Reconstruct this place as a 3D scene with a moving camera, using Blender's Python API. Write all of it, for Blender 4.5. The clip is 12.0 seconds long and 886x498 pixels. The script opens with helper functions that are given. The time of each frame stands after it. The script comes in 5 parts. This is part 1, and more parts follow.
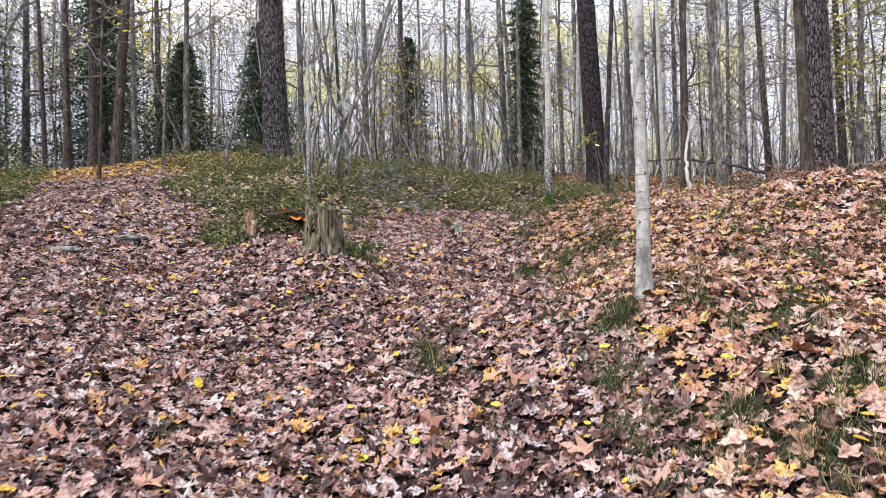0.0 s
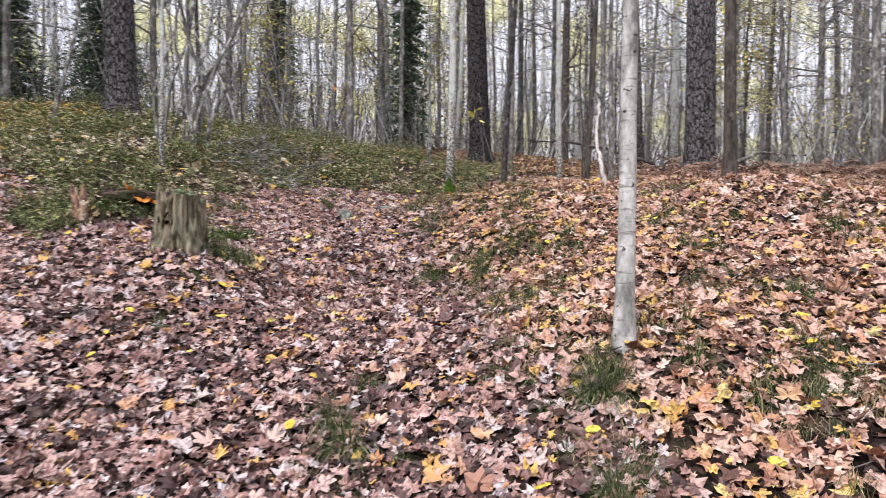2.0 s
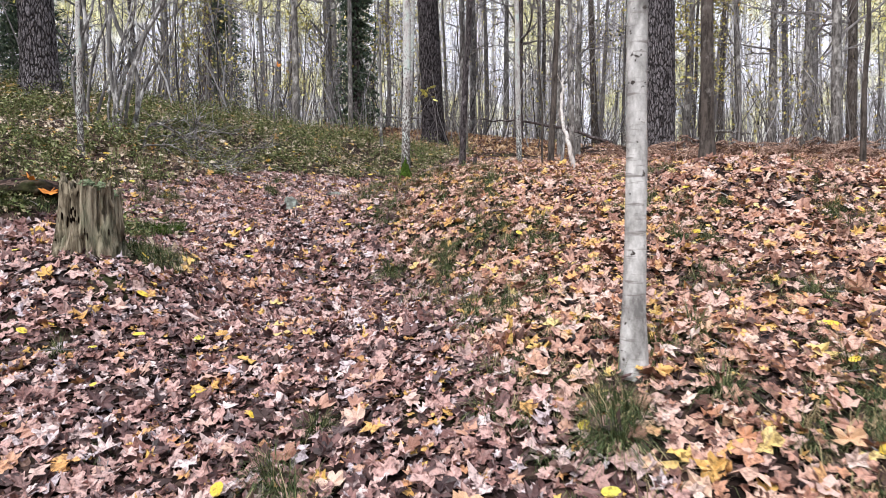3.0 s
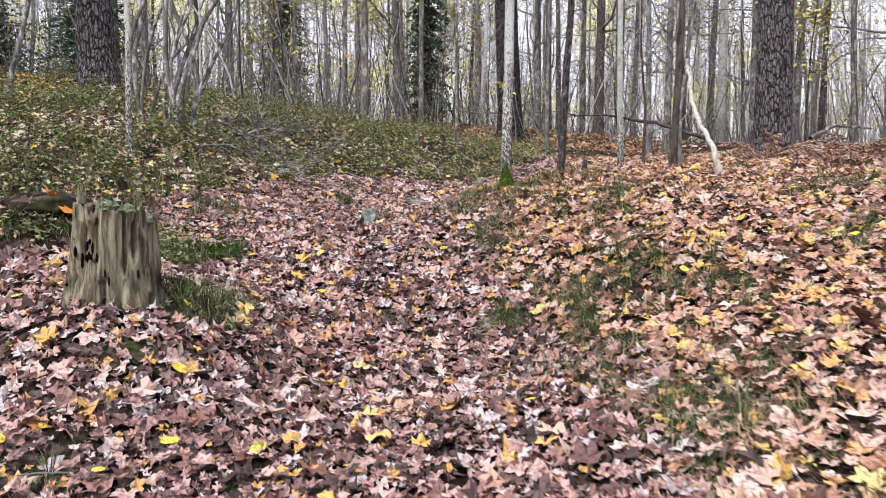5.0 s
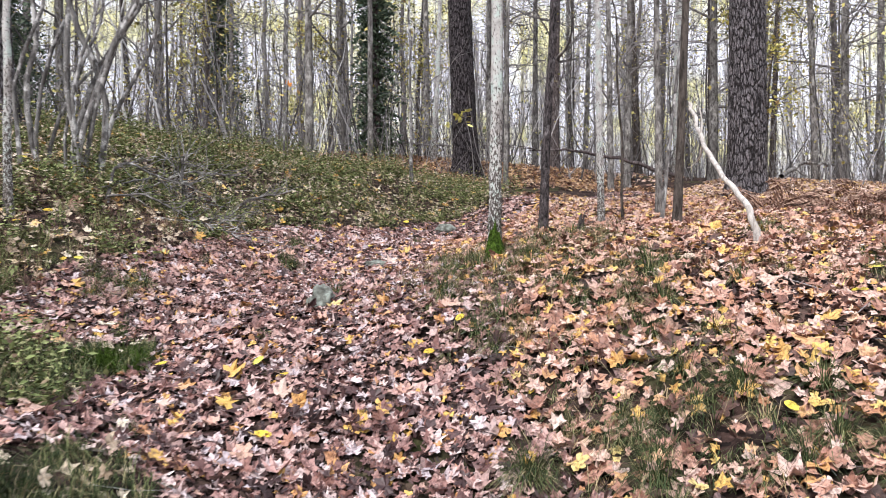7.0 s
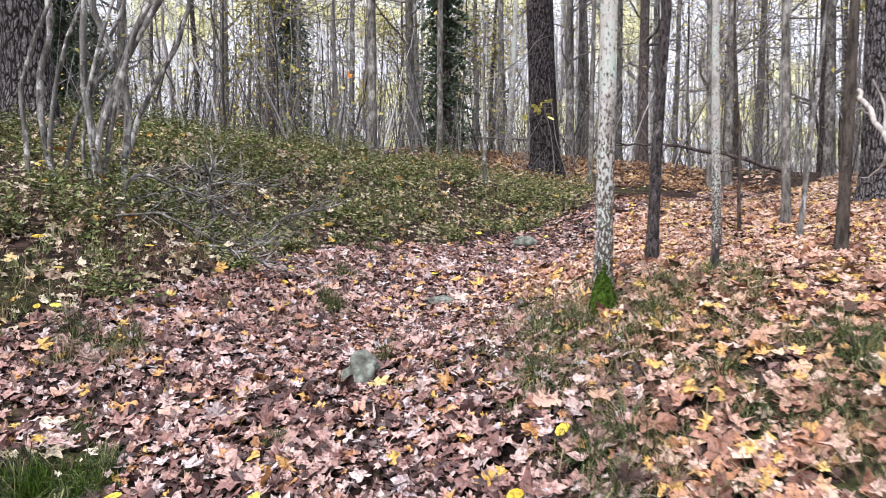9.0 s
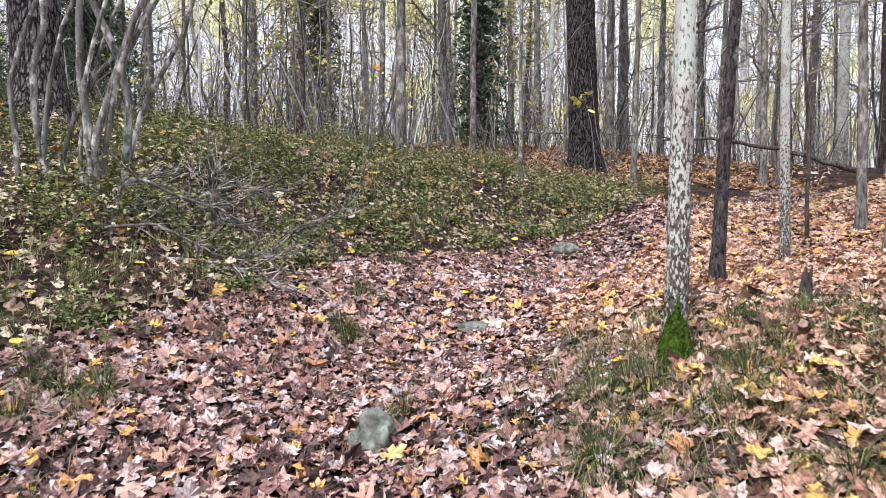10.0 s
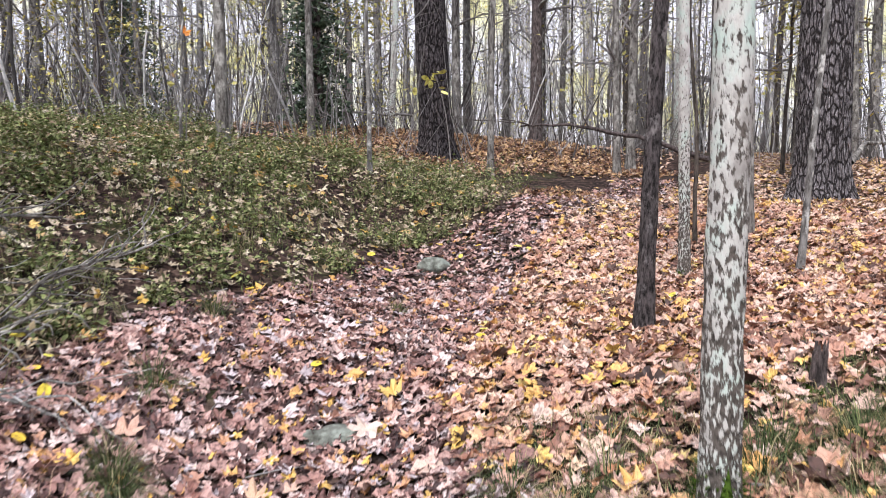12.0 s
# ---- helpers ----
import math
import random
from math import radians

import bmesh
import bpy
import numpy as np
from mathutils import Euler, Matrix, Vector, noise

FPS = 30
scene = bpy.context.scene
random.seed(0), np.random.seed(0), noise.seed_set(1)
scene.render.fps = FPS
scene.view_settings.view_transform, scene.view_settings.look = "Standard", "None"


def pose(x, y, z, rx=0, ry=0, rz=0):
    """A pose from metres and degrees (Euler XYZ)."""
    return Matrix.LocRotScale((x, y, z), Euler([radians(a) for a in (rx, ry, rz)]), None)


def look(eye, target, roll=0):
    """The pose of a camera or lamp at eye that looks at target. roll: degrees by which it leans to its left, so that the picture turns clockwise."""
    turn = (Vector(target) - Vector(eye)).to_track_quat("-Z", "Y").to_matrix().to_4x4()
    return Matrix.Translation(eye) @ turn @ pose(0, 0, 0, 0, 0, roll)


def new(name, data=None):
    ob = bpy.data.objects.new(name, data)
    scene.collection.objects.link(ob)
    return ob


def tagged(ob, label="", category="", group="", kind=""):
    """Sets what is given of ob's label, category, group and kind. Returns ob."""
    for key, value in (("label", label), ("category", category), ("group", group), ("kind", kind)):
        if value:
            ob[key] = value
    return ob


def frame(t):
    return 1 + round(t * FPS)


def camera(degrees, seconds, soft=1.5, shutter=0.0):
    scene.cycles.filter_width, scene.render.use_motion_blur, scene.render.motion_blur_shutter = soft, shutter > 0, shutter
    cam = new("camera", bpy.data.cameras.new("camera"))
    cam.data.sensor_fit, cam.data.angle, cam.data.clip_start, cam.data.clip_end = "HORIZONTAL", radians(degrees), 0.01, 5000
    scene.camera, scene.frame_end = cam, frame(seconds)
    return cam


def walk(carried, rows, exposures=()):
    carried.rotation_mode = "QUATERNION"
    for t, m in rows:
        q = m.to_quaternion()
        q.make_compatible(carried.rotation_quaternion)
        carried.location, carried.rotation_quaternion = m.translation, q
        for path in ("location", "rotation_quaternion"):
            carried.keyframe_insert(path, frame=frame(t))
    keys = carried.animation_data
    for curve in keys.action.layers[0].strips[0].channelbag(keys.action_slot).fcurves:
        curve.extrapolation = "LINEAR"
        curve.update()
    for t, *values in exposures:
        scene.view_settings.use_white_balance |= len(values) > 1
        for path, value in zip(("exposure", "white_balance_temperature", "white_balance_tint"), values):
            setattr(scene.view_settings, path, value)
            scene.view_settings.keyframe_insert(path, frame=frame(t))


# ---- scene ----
# The walk: seconds, eye, the point looked at, roll in degrees.
cam = camera(66.1, 12.0, soft=0.75, shutter=0.3)
PATH = [
    (0, (0.08, -0.026, 1.551), (0.065, 1.974, 1.604), -1.6),
    (0.5, (0.032, 0.252, 1.674), (0.119, 2.25, 1.677), -0.5),
    (1, (-0.008, 0.595, 1.648), (0.151, 2.588, 1.6), 0.6),
    (1.5, (-0.067, 0.879, 1.793), (0.114, 2.869, 1.731), 0.7),
    (2, (-0.179, 1.221, 1.872), (0.204, 3.184, 1.823), 0.3),
    (2.5, (-0.17, 1.513, 1.882), (0.367, 3.438, 1.809), -0.2),
    (3, (-0.106, 1.891, 1.96), (0.414, 3.819, 1.853), -0.5),
    (3.2, (-0.113, 2.001, 1.991), (0.379, 3.936, 1.873), -0.4),
    (4.8, (-0.183, 3.176, 2.138), (0.199, 5.135, 2.006), -0.3),
    (5, (-0.206, 3.292, 2.154), (0.15, 5.256, 2.032), -0.1),
    (5.5, (-0.322, 3.726, 2.185), (-0.025, 5.702, 2.094), -0.1),
    (6, (-0.365, 4.044, 2.275), (-0.099, 6.025, 2.205), -0.5),
    (6.5, (-0.282, 4.391, 2.425), (0.105, 6.353, 2.374), -0.4),
    (6.7, (-0.251, 4.48, 2.465), (0.202, 6.427, 2.417), -0.2),
    (8.3, (0.065, 5.53, 2.743), (0.702, 7.424, 2.682), -1.5),
    (8.5, (0.078, 5.634, 2.808), (0.598, 7.564, 2.74), -1.1),
    (9, (0.086, 5.99, 2.789), (0.404, 7.964, 2.712), -0.2),
    (9.5, (0.086, 6.3, 2.899), (0.323, 8.283, 2.802), -0.0),
    (10, (0.198, 6.679, 2.933), (0.421, 8.664, 2.832), 0.0),
    (10.5, (0.206, 7.034, 2.994), (0.463, 9.014, 2.877), -0.2),
    (11, (0.185, 7.476, 3.094), (0.641, 9.418, 2.952), -0.4),
    (11.5, (0.271, 7.86, 3.09), (0.863, 9.762, 2.913), -0.7),
    (12, (0.37, 8.188, 3.236), (1.049, 10.061, 3.062), -0.7),
]
walk(cam, [(t, look(eye, target, roll)) for t, eye, target, roll in PATH], exposures=[(0.0, 0.33, 6350, 11), (6.0, 0.50, 6350, 11), (12.0, 0.58, 6350, 11)])

# ---- light ----
world = bpy.data.worlds.new("sky")
scene.world = world
world.use_nodes = True
wn = world.node_tree
sky = wn.nodes.new("ShaderNodeTexSky")
sky.sky_type = 'NISHITA'
sky.sun_disc = False
sky.sun_elevation = radians(38)
sky.sun_rotation = radians(-35)
sky.air_density, sky.dust_density, sky.ozone_density = 1.0, 4.0, 1.0
soft_sky = wn.nodes.new("ShaderNodeMix")
soft_sky.data_type = 'RGBA'
soft_sky.inputs["Factor"].default_value = 0.62
wn.links.new(sky.outputs["Color"], soft_sky.inputs["A"])
soft_sky.inputs["B"].default_value = (9.2, 9.3, 10.0, 1)      # thin cloud
wn.links.new(soft_sky.outputs["Result"], wn.nodes["Background"].inputs["Color"])
wn.nodes["Background"].inputs["Strength"].default_value = 0.13
sun = new("sun", bpy.data.lights.new("sun", 'SUN'))
sun.data.energy, sun.data.angle, sun.data.color = 2.7, radians(11), (1.0, 0.95, 0.9)
sun.matrix_world = look((-6, -8, 11), (0, 0, 0))

# ---- terrain ----
MOUNDS = [(2.0, 13.0, 2, -0.801), (-1.0, 9.0, 2, -0.598), (-1.0, 5.0, 2, -0.44), (5.5, 17.25, 3.5, -0.581), (0.6, 7.0, 1.2, -0.527),
          (0.6, 10.6, 1.2, -0.376), (12.0, 4.0, 6, 0.858), (-5.0, 17.25, 3.5, 0.494), (4.2, 7.0, 1.2, 0.318), (4.8, 13.0, 1.2, -0.408),
          (-0.6, 12.4, 1.2, -0.278), (5.5, 1.5, 3.5, 0.323), (2.4, 15.4, 1.2, -0.417), (0, 2.8, 1.2, -0.302), (9.0, 20.0, 2, -0.366),
          (-10.25, 10.25, 3.5, -0.442), (3.0, 28.0, 6, 0.429), (3.6, 11.2, 1.2, -0.138), (-3.0, 7.0, 1.2, -0.26)]
HUMPS = [(1.3, 4.25, 0.6, 0.13), (-1.1, 6.7, 0.65, 0.24), (-1.9, 7.6, 0.6, 0.2), (-1.7, 7.78, 0.42, 0.24), (8.4, 15.2, 1.6, -0.2)]


def height(x, y):
    """Height of the ground, in metres, at numbers or arrays x and y."""
    x, y = np.asarray(x, float), np.asarray(y, float)
    z = 0.1394 - 0.0228 * np.clip(x, -30, 30) + 0.2775 * np.tanh(y / 18) * 18
    for cx, cy, r, h in MOUNDS + HUMPS:
        z = z + h * np.exp(-((x - cx) ** 2 + (y - cy) ** 2) / r ** 2)
    # small hummocks
    z = z + 0.018 * np.sin(2.9 * x + 1.3 * np.sin(1.7 * y)) * np.sin(3.3 * y + 0.7 * np.sin(2.3 * x))
    return z + 0.010 * np.sin(7.1 * x + 2.0 * np.sin(4.1 * y)) * np.sin(6.3 * y + 1.1)


def path_x(y):
    return np.interp(y, [-5, 0, 5, 7, 9, 10, 11, 12, 13, 14, 15, 16, 18, 22], [0, 0, 0.1, 0.2, 0.3, 0.5, 0.8, 1.3, 2.0, 2.8, 3.8, 5.2, 8.0, 13])


def fork_x(y):
    return np.interp(y, [-5, 0, 3, 6, 8, 10, 14, 17, 24], [0, -0.6, -1.9, -3.1, -4.1, -5.1, -7.0, -8.4, -11])


def shrub_zone(x, y):
    """1 where low green shrubs grow, 0 where leaves cover the ground."""
    off = np.sin(1.9 * y + 0.8 * x) * 0.18 + np.sin(4.3 * x - 2.9 * y) * 0.1
    edge = np.interp(y, [9, 11, 13, 15, 19], [2.2, 1.6, 1.15, 1.0, 1.6])
    between = (x > fork_x(y) + 1.25 + off) & (x < path_x(y) - edge + off) & (y > 9.0 + off * 2) & (y < 18.6)
    by_stump = (((x + 0.86) / 0.27) ** 2 + ((y - 7.0) / 0.45) ** 2 < 1 + off * 2) | (((x + 1.98) / 0.88) ** 2 + ((y - 8.25) / 0.92) ** 2 < 1 + off)
    by_stump |= np.hypot(x + 1.0, y - 8.75) < 0.24 + off * 0.3
    outer = (x < fork_x(y) - 1.3 + off) & (y > 6) & (y < 16)
    return between | by_stump | outer


def clumpy(x, y):
    """How thick leaves lie on the bank: low where grass shows."""
    return np.sin(3.1 * x + 1.3 * y) * np.sin(2.7 * y - 1.1 * x) + 0.6 * np.sin(6.3 * x) * np.sin(5.7 * y)


# ---- materials ----
def material(name, rough=0.8, spec=0.3):
    m = bpy.data.materials.new(name)
    m.use_nodes = True
    b = m.node_tree.nodes["Principled BSDF"]
    b.inputs["Roughness"].default_value = rough
    b.inputs["Specular IOR Level"].default_value = spec
    return m, m.node_tree, b


def node(tree, kind, **inputs):
    n = tree.nodes.new(kind)
    for k, v in inputs.items():
        n.inputs[k.replace("_", " ")].default_value = v
    return n


def ramp(tree, fac, stops, interp='LINEAR'):
    n = tree.nodes.new("ShaderNodeValToRGB")
    n.color_ramp.interpolation = interp
    el = n.color_ramp.elements
    while len(el) < len(stops):
        el.new(0.5)
    for e, (p, c) in zip(el, stops):
        e.position, e.color = p, (*c, 1)
    tree.links.new(fac, n.inputs["Fac"])
    return n.outputs["Color"]


def mixed(tree, fac, a, b, mode='MIX'):
    n = tree.nodes.new("ShaderNodeMix")
    n.data_type, n.blend_type = 'RGBA', mode
    for sock, v in (("Factor", fac), ("A", a), ("B", b)):
        if isinstance(v, (int, float)):
            n.inputs[sock].default_value = v
        elif isinstance(v, tuple):
            n.inputs[sock].default_value = (*v, 1)
        else:
            tree.links.new(v, n.inputs[sock])
    return n.outputs["Result"]


def coords(tree, scale=(1, 1, 1), kind="Object"):
    t = tree.nodes.new("ShaderNodeTexCoord")
    mp = node(tree, "ShaderNodeMapping", Scale=scale)
    tree.links.new(t.outputs[kind], mp.inputs["Vector"])
    return mp.outputs["Vector"]


def noise_tex(tree, vec, scale, detail=4, rough=0.6):
    n = node(tree, "ShaderNodeTexNoise", Scale=scale, Detail=detail, Roughness=rough)
    tree.links.new(vec, n.inputs["Vector"])
    return n.outputs["Fac"]


def bump(tree, bsdf, fac, strength=0.4, distance=0.01):
    n = node(tree, "ShaderNodeBump", Strength=strength, Distance=distance)
    tree.links.new(fac, n.inputs["Height"])
    tree.links.new(n.outputs["Normal"], bsdf.inputs["Normal"])


def soil_material():
    """Leaf mould: rotted scraps of leaves, needles and moss."""
    m, t, b = material("forest_soil", 0.95, 0.15)
    v = coords(t)
    n1, n2 = noise_tex(t, v, 1.3, 5), noise_tex(t, v, 38, 6, 0.7)
    scraps = node(t, "ShaderNodeTexVoronoi", Scale=21.0, Randomness=1.0)
    warp = node(t, "ShaderNodeTexNoise", Scale=16.0, Detail=4.0)
    t.links.new(v, warp.inputs["Vector"])
    t.links.new(mixed(t, 0.06, v, warp.outputs["Color"], 'ADD'), scraps.inputs["Vector"])
    one = t.nodes.new("ShaderNodeSeparateColor")
    t.links.new(scraps.outputs["Color"], one.inputs["Color"])
    leafy = ramp(t, one.outputs["Red"], [(0.0, (0.010, 0.007, 0.006)), (0.4, (0.024, 0.015, 0.013)), (0.65, (0.055, 0.033, 0.028)), (0.85, (0.12, 0.08, 0.068)), (1.0, (0.035, 0.022, 0.016))])
    grain = ramp(t, n2, [(0.32, (0.25, 0.22, 0.2)), (0.6, (1.2, 1.2, 1.2))])
    base = mixed(t, 0.9, leafy, grain, 'MULTIPLY')
    moss = ramp(t, n2, [(0.3, (0.02, 0.028, 0.01)), (0.7, (0.11, 0.13, 0.045))])
    t.links.new(mixed(t, ramp(t, n1, [(0.55, (0, 0, 0)), (0.7, (0.6, 0.6, 0.6))]), base, moss), b.inputs["Base Color"])
    bump(t, b, one.outputs["Green"], 0.8, 0.03)
    return m


def leaf_material(name, stops, rough=0.55, fine=55):
    """Fallen leaves: a colour for each leaf, blotches and veins within it."""
    m, t, b = material(name, rough, 0.45)
    g = t.nodes.new("ShaderNodeNewGeometry")
    c = ramp(t, g.outputs["Random Per Island"], stops)
    n = noise_tex(t, coords(t), fine, 4, 0.65)
    dark = ramp(t, n, [(0.36, (0.30, 0.25, 0.25)), (0.53, (1, 1, 1)), (0.7, (1.15, 1.12, 1.1))])
    t.links.new(mixed(t, 0.92, c, dark, 'MULTIPLY'), b.inputs["Base Color"])
    bump(t, b, n, 0.35, 0.006)
    return m


def own_leaf_material(name, stops):
    """The same for leaves that are objects of their own."""
    m, t, b = material(name, 0.5, 0.35)
    o = t.nodes.new("ShaderNodeObjectInfo")
    c = ramp(t, o.outputs["Random"], stops)
    n = noise_tex(t, coords(t), 40, 4, 0.65)
    dark = ramp(t, n, [(0.36, (0.5, 0.42, 0.4)), (0.52, (1, 1, 1))])
    t.links.new(mixed(t, 0.8, c, dark, 'MULTIPLY'), b.inputs["Base Color"])
    bump(t, b, n, 0.35, 0.006)
    return m


def bark_material(name, dark, light, lichen, amount=0.4, scale=14, stretch=0.25, patch=5, strength=0.7):
    m, t, b = material(name, 0.9, 0.2)
    v = coords(t, (1, 1, stretch))
    n1 = noise_tex(t, v, scale * 1.7, 8, 0.72)
    n2 = noise_tex(t, coords(t, (1, 1, 0.6)), patch, 5, 0.7)
    c = ramp(t, n1, [(0.40, dark), (0.58, light)])
    k = ramp(t, n2, [(0.62 - 0.3 * amount, (0, 0, 0)), (0.72 - 0.25 * amount, (1, 1, 1))])
    t.links.new(mixed(t, k, c, mixed(t, n1, lichen, tuple(min(1, 1.5 * q) for q in lichen))), b.inputs["Base Color"])
    bump(t, b, n1, strength, 0.02)
    return m


def pine_material(name, dark, mid, light):
    m, t, b = material(name, 0.92, 0.2)
    v = coords(t, (1, 1, 0.24))
    vo = node(t, "ShaderNodeTexVoronoi", Scale=21.0, Randomness=1.0)
    vo.feature = 'DISTANCE_TO_EDGE'
    warp = node(t, "ShaderNodeTexNoise", Scale=7.0, Detail=3.0)
    t.links.new(v, warp.inputs["Vector"])
    t.links.new(mixed(t, 0.09, v, warp.outputs["Color"], 'ADD'), vo.inputs["Vector"])
    n = noise_tex(t, coords(t, (1, 1, 0.5)), 45, 6, 0.7)
    plate = ramp(t, n, [(0.3, dark), (0.5, mid), (0.68, light)])
    edge = ramp(t, vo.outputs["Distance"], [(0.04, (0.05, 0.04, 0.04)), (0.16, (1, 1, 1))])
    t.links.new(mixed(t, 0.93, plate, edge, 'MULTIPLY'), b.inputs["Base Color"])
    s = t.nodes.new("ShaderNodeMath")
    s.operation = 'ADD'
    t.links.new(edge, s.inputs[0])
    t.links.new(n, s.inputs[1])
    bump(t, b, s.outputs["Value"], 0.9, 0.03)
    return m


def birch_material():
    m, t, b = material("young_birch_bark", 0.75, 0.25)
    n = noise_tex(t, coords(t, (1, 1, 0.5)), 9, 6, 0.7)
    c = ramp(t, n, [(0.36, (0.17, 0.165, 0.16)), (0.48, (0.40, 0.395, 0.385)), (0.6, (0.66, 0.655, 0.645))])
    rings = noise_tex(t, coords(t, (1.2, 1.2, 9)), 5, 4, 0.6)
    spots = noise_tex(t, coords(t, (1, 1, 1.2)), 26, 2, 0.5)
    c = mixed(t, ramp(t, rings, [(0.56, (0, 0, 0)), (0.66, (0.75, 0.75, 0.75))]), c, (0.17, 0.15, 0.14))
    c = mixed(t, ramp(t, spots, [(0.68, (0, 0, 0)), (0.73, (1, 1, 1))]), c, (0.06, 0.05, 0.045))
    t.links.new(c, b.inputs["Base Color"])
    bump(t, b, n, 0.3, 0.006)
    return m


def lichen_material():
    """Dark cracked bark under pale lichen scales, which close up higher on the stem."""
    m, t, b = material("lichen_birch_bark", 0.9, 0.2)
    scale = noise_tex(t, coords(t, (1, 1, 0.42)), 84, 6, 0.64)
    fine = noise_tex(t, coords(t, (1, 1, 0.8)), 90, 4, 0.7)
    tone = noise_tex(t, coords(t, (1, 1, 0.8)), 8, 4, 0.6)
    up = t.nodes.new("ShaderNodeSeparateXYZ")
    t.links.new(coords(t), up.inputs["Vector"])
    grow = node(t, "ShaderNodeMapRange")
    grow.inputs["From Min"].default_value, grow.inputs["From Max"].default_value = 0.45, 1.5
    grow.inputs["To Min"].default_value, grow.inputs["To Max"].default_value = -0.025, 0.105
    t.links.new(up.outputs["Z"], grow.inputs["Value"])
    add = t.nodes.new("ShaderNodeMath")
    t.links.new(scale, add.inputs[0])
    t.links.new(grow.outputs["Result"], add.inputs[1])
    pale = ramp(t, tone, [(0.35, (0.32, 0.30, 0.29)), (0.5, (0.56, 0.55, 0.535)), (0.64, (0.52, 0.62, 0.58))])
    dark = ramp(t, fine, [(0.35, (0.035, 0.03, 0.027)), (0.65, (0.15, 0.13, 0.118))])
    t.links.new(mixed(t, ramp(t, add.outputs["Value"], [(0.495, (0, 0, 0)), (0.545, (1, 1, 1))]), dark, pale), b.inputs["Base Color"])
    bump(t, b, add.outputs["Value"], 0.7, 0.012)
    return m


def moss_material(name="moss", a=(0.012, 0.026, 0.005), c=(0.11, 0.19, 0.028)):
    m, t, b = material(name, 0.95, 0.1)
    n = noise_tex(t, coords(t), 60, 5, 0.7)
    t.links.new(ramp(t, n, [(0.35, a), (0.65, c)]), b.inputs["Base Color"])
    bump(t, b, n, 1.0, 0.02)
    return m


def island_material(name, stops, rough=0.8):
    m, t, b = material(name, rough, 0.2)
    g = t.nodes.new("ShaderNodeNewGeometry")
    n = noise_tex(t, coords(t), 12, 4, 0.65)
    c = ramp(t, g.outputs["Random Per Island"], stops)
    t.links.new(mixed(t, 0.8, c, ramp(t, n, [(0.35, (0.45, 0.45, 0.45)), (0.6, (1.1, 1.1, 1.1))]), 'MULTIPLY'), b.inputs["Base Color"])
    return m


def stone_material():
    m, t, b = material("lichen_stone", 0.9, 0.25)
    n1, n2 = noise_tex(t, coords(t), 9, 6, 0.7), noise_tex(t, coords(t), 50, 5, 0.7)
    c = ramp(t, n1, [(0.34, (0.06, 0.06, 0.05)), (0.48, (0.17, 0.18, 0.16)), (0.62, (0.33, 0.37, 0.33))])
    t.links.new(mixed(t, 0.5, c, ramp(t, n2, [(0.3, (0.5, 0.5, 0.5)), (0.7, (1.2, 1.2, 1.2))]), 'MULTIPLY'), b.inputs["Base Color"])
    bump(t, b, n2, 0.6, 0.01)
    return m


def rot_material():
    m, t, b = material("weathered_stump_wood", 0.92, 0.15)
    n = noise_tex(t, coords(t, (1, 1, 0.12)), 34, 6, 0.7)
    p = noise_tex(t, coords(t, (1, 1, 0.5)), 6, 4, 0.6)
    c = ramp(t, n, [(0.36, (0.02, 0.016, 0.012)), (0.48, (0.18, 0.15, 0.105)), (0.64, (0.44, 0.39, 0.29))])
    c = mixed(t, ramp(t, p, [(0.5, (0, 0, 0)), (0.68, (0.6, 0.6, 0.6))]), c, (0.16, 0.19, 0.12))
    t.links.new(c, b.inputs["Base Color"])
    bump(t, b, n, 0.9, 0.02)
    return m


PINK = [(0.0, (0.04, 0.022, 0.023)), (0.17, (0.11, 0.058, 0.057)), (0.33, (0.28, 0.15, 0.135)), (0.46, (0.52, 0.32, 0.29)),
        (0.58, (0.66, 0.46, 0.42)), (0.67, (0.30, 0.15, 0.125)), (0.79, (0.75, 0.62, 0.60)), (0.88, (0.50, 0.44, 0.48)), (0.95, (0.56, 0.28, 0.13)), (0.99, (0.72, 0.47, 0.13))]
TAN = [(0.0, (0.05, 0.03, 0.026)), (0.10, (0.17, 0.08, 0.06)), (0.24, (0.42, 0.22, 0.16)), (0.42, (0.61, 0.38, 0.30)),
       (0.58, (0.69, 0.50, 0.44)), (0.70, (0.50, 0.24, 0.13)), (0.80, (0.74, 0.60, 0.54)), (0.89, (0.66, 0.37, 0.15)), (0.96, (0.73, 0.49, 0.14)), (1.0, (0.70, 0.58, 0.26))]
AMBER = [(0.0, (0.12, 0.065, 0.05)), (0.16, (0.36, 0.20, 0.14)), (0.36, (0.61, 0.41, 0.31)), (0.58, (0.71, 0.53, 0.44)), (0.74, (0.74, 0.61, 0.54)), (0.85, (0.72, 0.46, 0.15)), (0.93, (0.75, 0.54, 0.16)), (1.0, (0.46, 0.25, 0.16))]
RUST = [(0.0, (0.07, 0.035, 0.028)), (0.35, (0.22, 0.11, 0.07)), (0.65, (0.44, 0.25, 0.13)), (0.85, (0.62, 0.42, 0.20)), (1.0, (0.66, 0.50, 0.38))]
SOIL = soil_material()
LEAF_PINK = leaf_material("fallen_leaves_brown", PINK, 0.46)
LEAF_TAN = leaf_material("fallen_leaves_tan", TAN)
LEAF_AMBER = leaf_material("fallen_leaves_amber", AMBER)
